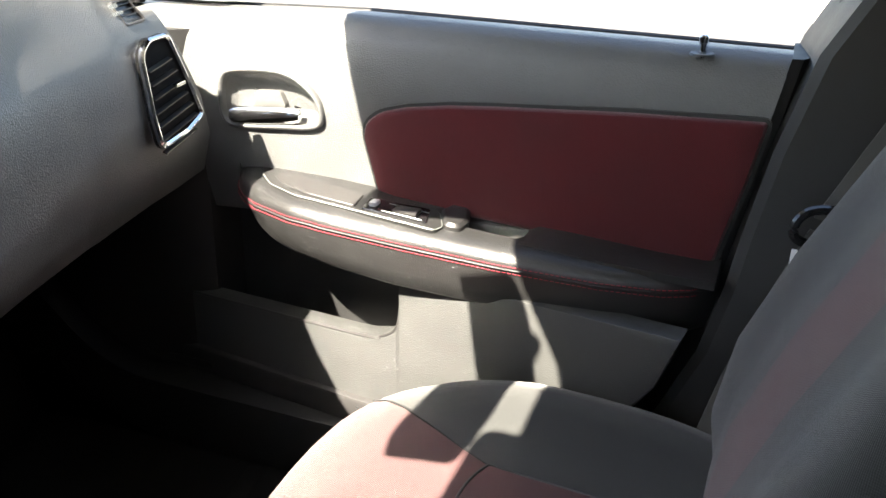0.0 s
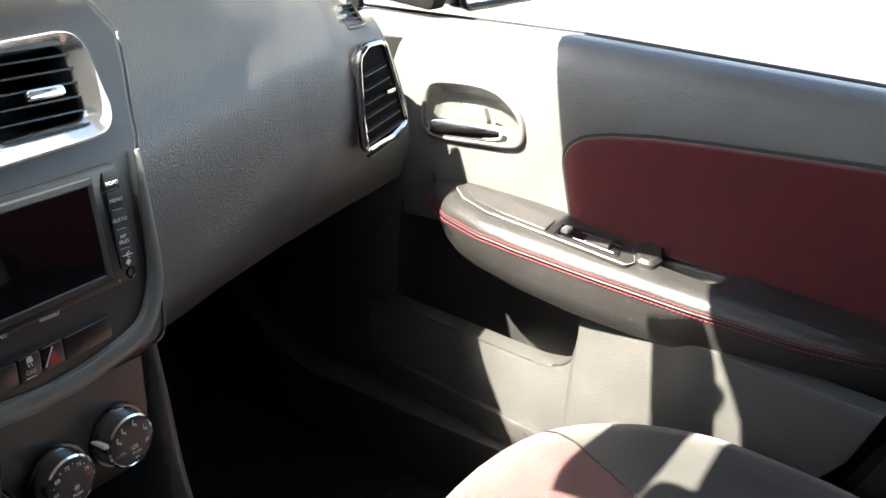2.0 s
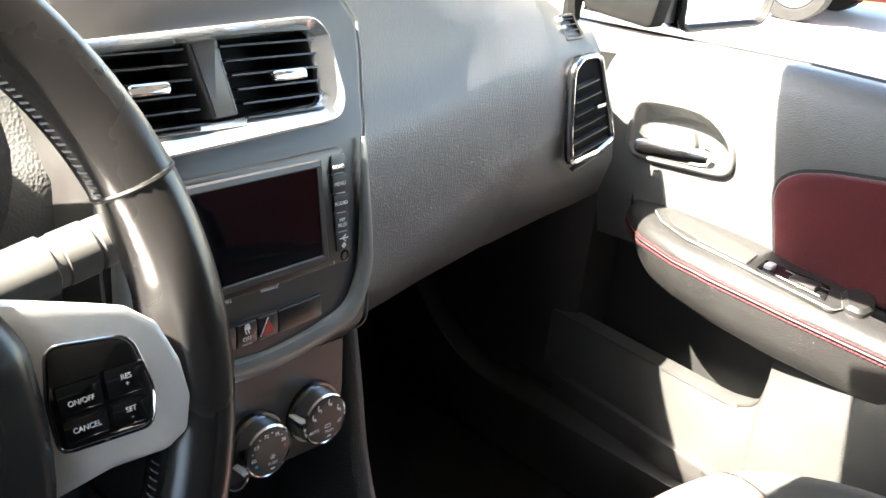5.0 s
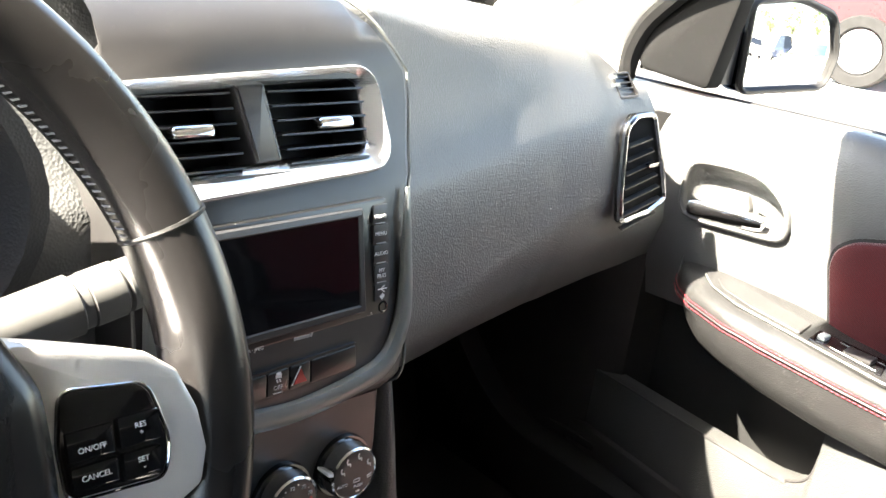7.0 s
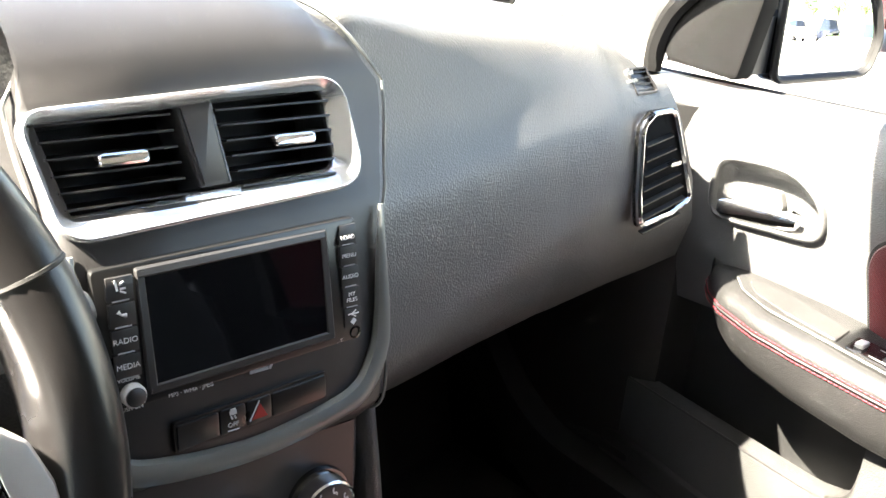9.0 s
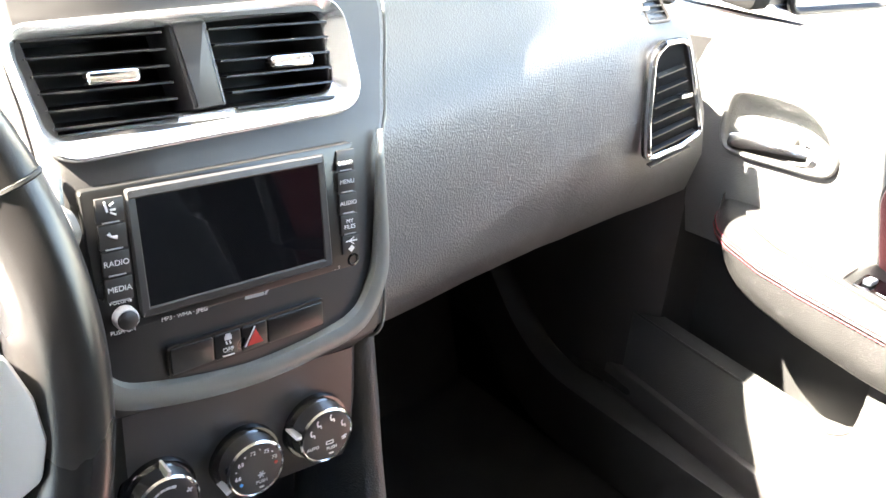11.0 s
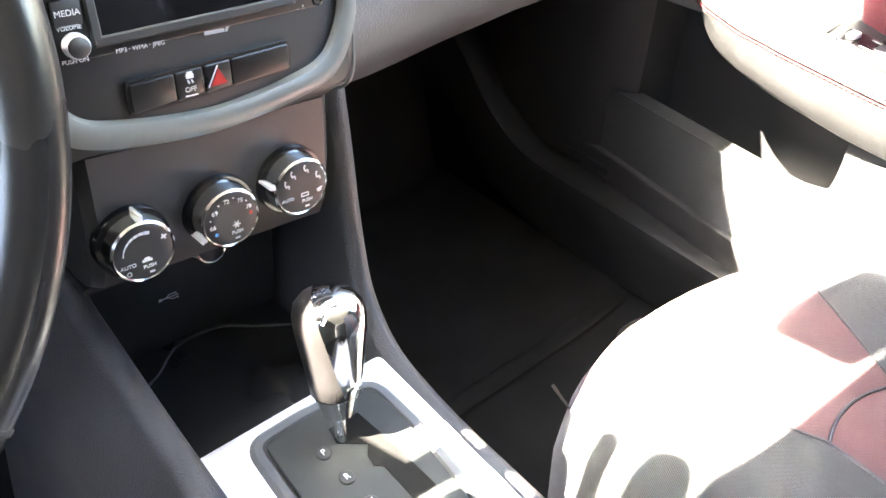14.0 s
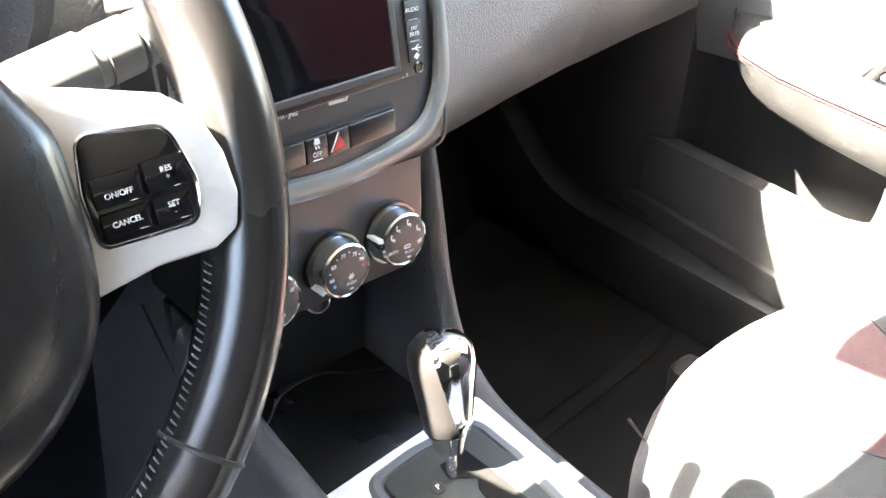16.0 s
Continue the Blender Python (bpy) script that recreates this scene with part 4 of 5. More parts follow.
loft(bm, [[DOOR @ Vector((u, 0.8295 + 0.0122 * math.sin(a) * s + 0.09 * (u + 0.11), 0.003 + 0.008 * math.cos(a) * s)) for a in np.linspace(0, 6.283, 14, endpoint=False)] for u, s in ((-0.166, 0.3), (-0.1645, 0.8), (-0.158, 1.0), (-0.13, 1.0), (-0.10, 0.97), (-0.070, 0.9), (-0.062, 0.7), (-0.060, 0.2))])
part("handle_lever", bm, POLISHED, door, "chrome door handle lever")
bm = bm_new()
slab(bm, rounded([Vector(p) for p in ((-0.140, 0.834), (-0.132, 0.858), (-0.096, 0.860), (-0.086, 0.838))], 0.006), DOOR, -0.018, -0.007, 0.003)
part("lock_lever", bm, STALK, door)
bm = bm_new()
lathe(bm, [(0.004, -0.01), (0.004, 0.018), (0.0055, 0.020), (0.0055, 0.026), (0.004, 0.028), (0.0005, 0.0285)], Matrix.Translation((0.752, -0.424, 0.944)), 16)
part("lock_pin", bm, CHROME, door, "chrome lock pin")
bm = bm_new()
lathe(bm, [(0.014, 0.0), (0.013, 0.002), (0.009, 0.0025), (0.006, 0.001)], Matrix.Translation((0.752, -0.424, 0.9505)), 20)
part("pin_socket", bm, SMOOTH, door)

# triangular trim where the pillar meets the door, near-black to stand for shade
SAIL = basis((0.775, 0, 0), (0, -1, 0), (0, 0, 1))
bm = bm_new()
slab(bm, rounded([Vector(p) for p in ((-0.318, 0.972), (-0.200, 0.964), (-0.176, 1.10), (-0.178, 1.125), (-0.235, 1.088), (-0.275, 1.055), (-0.305, 1.02))], [0.02, 0.012, 0.01, 0.01, 0.1, 0.1, 0.1]), SAIL, -0.02, 0.010, 0.006)
part("sail_panel", bm, TRIM_SHADE, door)

bm = bm_new()
tube(bm, curve_points([(0.764, 0.325, 0.955), (0.764, 0.322, 0.99), (0.762, 0.305, 1.03), (0.758, 0.272, 1.065), (0.752, 0.232, 1.098), (0.742, 0.175, 1.138), (0.72, 0.08, 1.20), (0.67, -0.06, 1.31)], 30), 0.013, 8)
part("frame_seal", bm, TRIM_SHADE, door)
# ---- outside mirror ----
om = thing("wing_mirror", "black-framed passenger wing mirror in a dark housing", "wing mirror", (0.95, 0.2, 0.97))
MM = basis((0.952, 0.198, 1.015), (0.93, -0.37, 0), (0.02, 0.05, 1))
mo = rounded([Vector(p) for p in ((-0.082, 0.064), (0.0, 0.076), (0.070, 0.058), (0.088, 0.0), (0.076, -0.052), (-0.080, -0.066))], [0.02, 0.1, 0.035, 0.05, 0.03, 0.02])
bm = bm_new()
hoop(bm, mo, MM, 0.010, -0.02, 0.010, 0.004)
part("rim", bm, DARK, om)
bm = bm_new()
loft(bm, [[MM @ Vector((p[0] * s, p[1] * s, h)) for p in mo] for s, h in ((1.0, 0.0), (1.02, -0.02), (0.95, -0.06), (0.7, -0.09), (0.3, -0.10))])
part("housing", bm, GLOSS, om)
bm = bm_new()
loft(bm, [[MM @ Vector((p.x, p.y, 0.0045 - p.length_squared / 2.0)) for p in shrunk(offset(mo, 0.009), f)] for f in (1.0, 0.85, 0.7, 0.55, 0.4, 0.25, 0.1, 0.01)])
part("mirror_glass", bm, MIRROR, om, "mirror glass")
bm = bm_new()
loft(bm, [[(0.80, 0.33, 0.965), (0.80, 0.22, 0.965), (0.80, 0.22, 1.04), (0.80, 0.33, 1.04)], [(0.94, 0.32, 0.96), (0.94, 0.24, 0.96), (0.94, 0.24, 1.03), (0.94, 0.32, 1.03)]])
part("arm", bm, DARK, om)

# ---- B pillar, belt ----
pil = thing("pillar_trim", "dark grey plastic trim on the door pillar", "pillar trim", (0.72, -0.65, 0.35), kind="structure")
bm = bm_new()
loft(bm, [[(xi, yf, z), (xi + 0.008, yf + 0.012, z), (0.84, yf + 0.03, z), (0.84, -1.25, z), (xi, -1.25, z)] for xi, yf, z in ((0.655, -0.33, 0.34), (0.66, -0.375, 0.43), (0.675, -0.43, 0.52), (0.69, -0.475, 0.62), (0.698, -0.495, 0.70), (0.712, -0.505, 0.76), (0.718, -0.525, 0.86), (0.718, -0.555, 0.965), (0.71, -0.60, 1.05), (0.66, -0.68, 1.2), (0.60, -0.72, 1.37))])
part("lower_trim", bm, DARK, pil, angle=30)
bm = bm_new()
loft(bm, [[(0.655, -0.66, z), (0.70, -0.645, z), (0.72, -0.80, z), (0.655, -0.80, z)] for z in (0.985, 1.0, 1.30)])
part("upper_trim", bm, DARK, pil)
bm = bm_new()
tube(bm, curve_points([(0.79, -0.30, 0.40), (0.775, -0.42, 0.53), (0.775, -0.495, 0.70), (0.79, -0.54, 0.85), (0.80, -0.565, 0.99), (0.75, -0.60, 1.15), (0.68, -0.65, 1.35)], 40), 0.014, 8)
part("door_seal", bm, RUBBER, pil)
belt = thing("seat_belt", "grey woven seat belt with buckle loop on pillar", "seat belt", (0.62, -0.58, 0.5))
bm = bm_new()
line = curve_points([(0.64, -0.75, 1.25), (0.645, -0.68, 1.02), (0.64, -0.625, 0.90), (0.625, -0.585, 0.82)], 14)
loft(bm, [[p + Vector((0.0, 0.024, 0.006)), p + Vector((-0.004, -0.024, -0.006)), p + Vector((-0.0025, -0.024, -0.006)), p + Vector((0.0015, 0.024, 0.006))] for p in line])
part("webbing", bm, WEBBING, belt)
bm = bm_new()
line = curve_points([(0.625, -0.575, 0.81), (0.615, -0.52, 0.66), (0.61, -0.48, 0.50)], 10)
loft(bm, [[p + Vector((0.0, 0.016, 0.003)), p + Vector((-0.004, -0.016, -0.003)), p + Vector((-0.0025, -0.016, -0.003)), p + Vector((0.0015, 0.016, 0.003))] for p in line])
part("webbing", bm, WEBBING, belt)
bm = bm_new()
tube(bm, curve_points([(0.62, -0.56, 0.835), (0.615, -0.545, 0.822), (0.615, -0.548, 0.805), (0.618, -0.575, 0.800), (0.62, -0.60, 0.815), (0.622, -0.592, 0.835)], 24, True), 0.005, 8, closed=True)
part("loop", bm, GLOSS, belt)
bm = bm_new()
box(bm, (0.612, -0.548, 0.778), (0.003, 0.006, 0.034), 0.001)
part("tag", bm, WHITE, belt, "white tag")

# ---- passenger seat ----
seat = thing("passenger_seat", "charcoal cloth car seat with red woven centre", "car seat", (0.385, -0.40, 0.30))


def plan(a, b, cx, cy, n=56, e=2.6):
    out = []
    for k in range(n):
        t = 6.28319 * k / n
        c, s = math.cos(t), math.sin(t)
        out.append((cx + a * math.copysign(abs(c) ** (2 / e), c), cy + b * math.copysign(abs(s) ** (2 / e), s)))
    return out


def cushion_mesh():
    b = bm_new()
    rings = []
    for s, z in ((0.93, 0.40), (0.99, 0.45), (1.0, 0.50), (0.985, 0.54), (0.95, 0.570), (0.90, 0.588), (0.83, 0.599), (0.74, 0.604), (0.6, 0.603), (0.45, 0.599), (0.3, 0.597), (0.15, 0.596), (0.02, 0.596)):
        rings.append([(x, y, z - 0.014 + (0.0 if s > 0.95 else -0.07 * max(0, -(y + 0.30)) + 0.30 * max(0, abs(x - 0.395) - 0.13) * (1 if s < 0.9 else 0.5) * max(0, 1 - s) * 2)) for x, y in plan(0.248 * s, 0.298 * s, 0.397, -0.375)])
    loft(b, rings)
    return b


def clipped(b, *planes):
    """Keeps the side of each plane (point, inward normal)."""
    for co, no in planes:
        bmesh.ops.bisect_plane(b, geom=[*b.verts, *b.edges, *b.faces], plane_co=co, plane_no=no, clear_inner=True)
    return b


def joined(*pieces):
    whole = bm_new()
    for b in pieces:
        me = bpy.data.meshes.new("piece")
        b.to_mesh(me)
        b.free()
        whole.from_mesh(me)
        bpy.data.meshes.remove(me)
    return whole


# the red centre flares towards the front edge
CROSS, MID, HALF, FLARE = -0.292, 0.3905, 0.0525, 0.49
FRONT, REAR = ((0, CROSS, 0), (0, 1, 0)), ((0, CROSS, 0), (0, -1, 0))


def flank(side, inward, front):
    x0 = MID + side * HALF
    no = Vector((side, -FLARE if front else 0, 0)) * (-1 if inward else 1)
    return ((x0, CROSS, 0), no)


part("cushion_front", clipped(cushion_mesh(), FRONT, flank(1, True, True), flank(-1, True, True)), REDSEAT, seat, "red woven front of the cushion", angle=70)
part("cushion_centre", clipped(cushion_mesh(), REAR, flank(1, True, False), flank(-1, True, False)), REDSEAT, seat, "red woven cushion centre", angle=70)
for side in (1, -1):
    part("cushion_bolster", joined(clipped(cushion_mesh(), FRONT, flank(side, False, True)), clipped(cushion_mesh(), REAR, flank(side, False, False))), GREYCLOTH, seat, "charcoal cloth bolster", angle=70)

# seams of the cushion, laid on its surface
from mathutils import bvhtree
seat_bm = cushion_mesh()
seat_bm.faces.ensure_lookup_table()
hull = bvhtree.BVHTree.FromBMesh(seat_bm)


def on_seat(x, y):
    hit = hull.ray_cast(Vector((x, y, 0.9)), Vector((0, 0, -1)))[0]
    return hit if hit is not None else Vector((x, y, 0.55))


def flare_x(side, y):
    return MID + side * (HALF + FLARE * max(0, y - CROSS))


for path in ([(flare_x(1, y), y) for y in np.linspace(-0.10, -0.62, 34)], [(flare_x(-1, y), y) for y in np.linspace(-0.10, -0.62, 34)], [(MID + HALF * f, CROSS + 0.012 * (1 - f * f)) for f in np.linspace(-1, 1, 16)]):
    bm = bm_new()
    tube(bm, [on_seat(x, y) + Vector((0, 0, 0.0002)) for x, y in path], 0.0016, 6)
    part("seam", bm, ARMPAD, seat)
seat_bm.free()


def back_mesh():
    b = bm_new()
    rings = []
    for h, yb in ((0.52, -0.545), (0.56, -0.520), (0.62, -0.512), (0.70, -0.525), (0.80, -0.565), (0.90, -0.615), (1.0, -0.66), (1.08, -0.69), (1.12, -0.71), (1.14, -0.74)):
        w = lerp(h, [(0.52, 0.22), (0.62, 0.245), (0.9, 0.24), (1.08, 0.21), (1.14, 0.15)])
        ring = []
        for k in range(40):
            t = 6.28319 * k / 40
            c, s = math.cos(t), math.sin(t)
            x = w * math.copysign(abs(c) ** 0.6, c)
            y = 0.07 * math.copysign(abs(s) ** 0.7, s)
            y += 0.035 * max(0, (abs(x) - 0.12) / 0.12) * (1 if s > 0 else 0)
            ring.append((0.378 + x, yb - 0.06 + y, h))
        rings.append(ring)
    loft(b, rings)
    return b


part("backrest_centre", clipped(back_mesh(), ((0.30, 0, 0), (1, 0, 0)), ((0.42, 0, 0), (-1, 0, 0))), REDSEAT, seat, "red woven backrest centre", angle=70)
part("backrest_bolster", clipped(back_mesh(), ((0.42, 0, 0), (1, 0, 0))), GREYCLOTH, seat, "charcoal cloth bolster", angle=70)
part("backrest_bolster", clipped(back_mesh(), ((0.30, 0, 0), (-1, 0, 0))), GREYCLOTH, seat, "charcoal cloth bolster", angle=70)
bm = bm_new()
box(bm, (0.378, -0.42, 0.34), (0.40, 0.46, 0.12), 0.02)
part("seat_base", bm, DARK, seat)
for x in (0.575, 0.215):
    bm = bm_new()
    box(bm, (x, -0.12, 0.335), (0.050, 0.34, 0.055), 0.016, seg=3)
    part("seat_track", bm, LOWDOOR, seat, "grey plastic seat track cover")

# ---- console ----
con = thing("centre_console", "dark console with shifter, storage tray and curved rails", "console", (0, -0.2, 0.28))
R_RAIL = [(0.01, 0.823), (-0.002, 0.775), (-0.015, 0.718), (-0.033, 0.670), (-0.064, 0.640), (-0.104, 0.628), (-0.147, 0.622), (-0.21, 0.618), (-0.5, 0.60)]
L_RAIL = [(0.11, 0.735), (0.061, 0.692), (0.014, 0.678), (-0.03, 0.667), (-0.078, 0.657), (-0.118, 0.650), (-0.2, 0.638), (-0.5, 0.61)]
for sx, rail, shift in ((1, R_RAIL, 0.0), (-1, L_RAIL, 0.022)):
    pts = curve_points([(0, y, z) for y, z in rail], 44)
    bm = bm_new()
    loft(bm, [[(shift + sx * 0.088, p.y + 0.004, p.z - 0.004), (shift + sx * 0.090, p.y, p.z), (shift + sx * 0.096, p.y - 0.002, p.z + 0.003), (shift + sx * 0.103, p.y, p.z), (shift + sx * 0.107, p.y + 0.010, p.z - 0.010), (sx * 0.112, p.y + 0.05, p.z - 0.08), (sx * 0.118, p.y + 0.10, 0.28), (sx * 0.080, p.y + 0.10, 0.28), (sx * 0.083, p.y + 0.05, p.z - 0.08)] for p in pts])
    part("side_rail", bm, CONSOLE, con, angle=60)
pts = curve_points([(-0.088, y, z - 0.030) for y, z in L_RAIL], 40)
bm = bm_new()
tube(bm, [(p.x - 0.0, p.y, p.z) for p in pts], 0.0012, 6)
part("rail_seam", bm, LOUVRE, con)
# storage tray below the climate panel
bm = bm_new()
box(bm, (0, 0.03, 0.600), (0.17, 0.22, 0.012), 0.003)
part("tray_floor", bm, BUTTON, con)
bm = bm_new()
box(bm, (0, 0.076, 0.66), (0.17, 0.012, 0.13), 0.003)
part("tray_back", bm, DARK, con)
bm = bm_new()
box(bm, (0, 0.045, 0.722), (0.166, 0.06, 0.006), 0.002)
part("tray_roof", bm, LOUVRE, con)
bm = bm_new()
tube(bm, curve_points([(-0.078, 0.02, 0.612), (-0.04, 0.03, 0.618), (-0.015, 0.045, 0.624), (0.02, 0.047, 0.624), (0.05, 0.04, 0.615), (0.08, 0.03, 0.61)], 24), 0.0012, 8)
part("tray_ridge", bm, DARK, con)
bm = bm_new()
for dx in (-0.045,):
    bars(bm, [(0, 0, 0.015, 0.0007, 0.0), (-0.001, 0.0012, 0.0045, 0.0006, 0.6), (0.0028, 0.0022, 0.004, 0.0006, 0), (0.001, -0.0012, 0.0045, 0.0006, -0.6), (0.0045, -0.0022, 0.003, 0.0006, 0), (-0.0068, 0, 0.0022, 0.0022, 0), (0.0054, 0.0022, 0.0014, 0.0014, 0), (0.0066, -0.0022, 0.0014, 0.0014, 0)], basis((-0.007, 0.068, 0.652), (1, 0, 0), (0, 0.05, 1)), 0.002)
part("usb_symbol", bm, DIM, con)
bm = bm_new()
ringm = basis((0.005, 0.022, 0.7185), (1, 0, 0), (0, 0.4, 1))
tube(bm, [ringm @ Vector((0.0105 * math.cos(a), 0.0105 * math.sin(a), 0)) for a in np.linspace(0, 6.28319, 24, endpoint=False)], 0.0011, 8, closed=True)
part("socket_ring", bm, CHROME, con, "chrome socket ring")
# black disc put in for the shade inside the socket ring
bm = bm_new()
slab(bm, circle2(0, 0, 0.0100, 20), ringm, -0.03, -0.001)
part("socket_plug", bm, LOUVRE, con)

# shifter plate, leaning up towards the dashboard
SH = basis((0.0, -0.115, 0.636), (1, 0, 0), (0, 1, 0.10))
bm = bm_new()
slab(bm, rounded([Vector(p) for p in ((-0.086, 0.041), (0.086, 0.052), (0.086, -0.28), (-0.086, -0.28))], 0.006), SH, -0.03, 0.0, 0.002)
part("shift_plate", bm, PLATE, con, "bright silver shifter plate")
g1 = rounded([Vector(p) for p in ((-0.036, 0.036), (0.010, 0.040), (0.070, 0.038), (0.072, -0.01), (0.062, -0.13), (-0.050, -0.13), (-0.040, -0.03))], [0.020, 0.05, 0.020, 0.05, 0.02, 0.02, 0.05], 9)
bm = bm_new()
hoop(bm, g1, SH, 0.011, -0.004, 0.0035, 0.003)
part("gate_surround", bm, STALK, con)
bm = bm_new()
slab(bm, offset(g1, 0.0108), SH, -0.004, 0.0050, 0.0015)
part("gate_plate", bm, GATE, con, "dark grey gate plate with gear letters")
# slot is a flat plate, matte black for the shade inside it
bm = bm_new()
slab(bm, [Vector(p) for p in ((0.0145, 0.0131), (0.038, 0.0140), (0.042, -0.0225), (0.044, -0.06), (0.026, -0.06), (0.026, -0.030), (0.021, -0.0260), (0.0225, -0.0176), (0.028, -0.0105), (0.0120, 0.0010))], SH, 0.003, 0.0054)
part("gate_slot", bm, TRIM_SHADE, con)
for txt, px, py in (("P", 0.0005, -0.001), ("R", 0.0018, -0.024), ("N", 0.003, -0.047)):
    bm = bm_new()
    lathe(bm, [(0.0052, 0.004), (0.0052, 0.0058), (0.0046, 0.0062), (0.0005, 0.0060)], SH @ Matrix.Translation((px, py, 0)), 20)
    bt = part("gear_mark", bm, SMOOTH, con)
    words(txt, SH, 0.0062, WHITE, bt, 0.0065, px, py)

lever = thing("gear_lever", "chrome and black leather gear lever", "gear lever", (0.02, -0.11, 0.63))
foot, head = Vector((0.016, -0.117, 0.626)), Vector((0.0245, -0.086, 0.735))
LV = Matrix.Translation(foot) @ (head - foot).to_track_quat("Z", "X").to_matrix().to_4x4()
bm = bm_new()
lathe(bm, [(0.0042, -0.008), (0.0042, 0.042)], LV, 16)
part("shaft", bm, CHROME, lever)
bm = bm_new()
lathe(bm, [(0.005, 0.032), (0.010, 0.034), (0.0125, 0.042), (0.0150, 0.0485)], LV, 28)
part("collar", bm, CHROME, lever)
prof = [(0.0145, 0.0485), (0.0170, 0.0505), (0.0185, 0.062), (0.0210, 0.080), (0.0232, 0.094), (0.0236, 0.102), (0.0220, 0.110), (0.0165, 0.116), (0.007, 0.1185), (0.0005, 0.119)]


def grip():
    b = bm_new()
    ring = [[LV @ Vector((r * 1.02 * math.cos(a), r * 0.96 * math.sin(a) - 0.0, h)) for a in np.linspace(0, 6.28319, 40, endpoint=False)] for r, h in prof]
    loft(b, ring)
    return b


bm = grip()
bmesh.ops.bisect_plane(bm, geom=[*bm.verts, *bm.edges, *bm.faces], plane_co=LV @ Vector((0, 0, 0.1)) + Vector((-0.006, 0, 0)), plane_no=(0.84, -0.5, 0.30), clear_inner=True)
part("chrome_shell", bm, CHROME, lever, "polished chrome shell", angle=60)
bm = grip()
bmesh.ops.bisect_plane(bm, geom=[*bm.verts, *bm.edges, *bm.faces], plane_co=LV @ Vector((0, 0, 0.1)) + Vector((-0.006, 0, 0)), plane_no=(0.84, -0.5, 0.30), clear_outer=True)
part("leather_side", bm, LEATHER, lever, "black leather side", angle=60)

# ---- footwell ----
bm = bm_new()
loft(bm, [[(x, y, z) for x, z in ((0.118, 0.275), (0.16, 0.30), (0.40, 0.305), (0.60, 0.31), (0.655, 0.335), (0.66, 0.27), (0.118, 0.27))] for y in np.linspace(0.50, -0.5, 14)])
tagged(part("floor_mat", bm, CARPET), "black carpet floor mat in the passenger footwell", "floor mat")
bm = bm_new()
loft(bm, [[(0.13, 0.50, 0.29), (0.66, 0.50, 0.29), (0.66, 0.56, 0.30), (0.13, 0.56, 0.30)], [(0.13, 0.62, 0.55), (0.68, 0.62, 0.55), (0.68, 0.64, 0.55), (0.13, 0.64, 0.55)]])
part("toe_board", bm, CARPET, shell)
bm = bm_new()
tube(bm, curve_points([(0.15, 0.092, 0.308), (0.333, 0.100, 0.311), (0.537, 0.112, 0.314), (0.65, 0.116, 0.330)], 16), 0.013, 10, flat=0.3)
part("mat_edge", bm, CARPET, bpy.data.objects["floor_mat"])
sillp = thing("sill_plate", "dark plastic sill plate along the door opening", "sill plate", (0.68, 0.0, 0.36), kind="structure")
bm = bm_new()
pl = curve_points([(0.665, 0.62, 0.60), (0.66, 0.50, 0.56), (0.655, 0.40, 0.48), (0.652, 0.32, 0.445), (0.650, 0.20, 0.44), (0.650, 0.0, 0.435), (0.650, -0.3, 0.430), (0.650, -0.6, 0.43)], 40)
loft(bm, [[p + Vector((0.0, 0, -0.10)), p + Vector((-0.006, 0, -0.02)), p + Vector((-0.002, 0, -0.003)), p + Vector((0.006, 0, 0)), p + Vector((0.07, 0, -0.002)), p + Vector((0.09, 0, -0.10))] for p in pl])
part("plate", bm, DARK, sillp, angle=50)
kick = thing("kick_panel", "dark plastic kick panel beside the footwell", "kick panel", (0.70, 0.4, 0.4), kind="structure")
bm = bm_new()
loft(bm, [[(0.70, 0.62, z), (0.695, 0.30, z), (0.705, 0.245, z), (0.73, 0.21, z), (0.80, 0.20, z), (0.80, 0.62, z)] for z in (0.40, 0.55, 0.70, 0.765)])
part("panel", bm, DARK, kick)
bm = bm_new()
loft(bm, [[(0.72, 0.60, z), (0.715, 0.30, z), (0.722, 0.245, z), (0.745, 0.215, z), (0.80, 0.21, z), (0.80, 0.60, z)] for z in (0.768, 0.85, 0.93)])
part("dash_end", bm, RUBBER, kick)

# ---- steering wheel ----
wheel = thing("steering_wheel", "black leather steering wheel with satin silver spoke", "steering wheel", (-0.325, -0.153, 0.967))
a20 = radians(20)
W = basis((-0.325, -0.153, 0.967), (1, 0, 0), (0, math.sin(a20), math.cos(a20)))


def rim_bm(a0, a1, n):
    b = bm_new()
    rings = []
    for a in np.linspace(a0, a1, n):
        c, s = math.cos(a), math.sin(a)
        grow = 1.0 + 0.12 * max(0, 1 - abs(((math.degrees(a) + 180) % 360 - 180)) / 32)
        ring = []
        for k in range(18):
            t = 6.28319 * k / 18
            ring.append(W @ Vector(((0.1725 + 0.0165 * math.cos(t)) * c, (0.1725 + 0.0165 * math.cos(t)) * s, 0.0175 * grow * math.sin(t))))
        rings.append(ring)
    loft(b, rings)
    return b


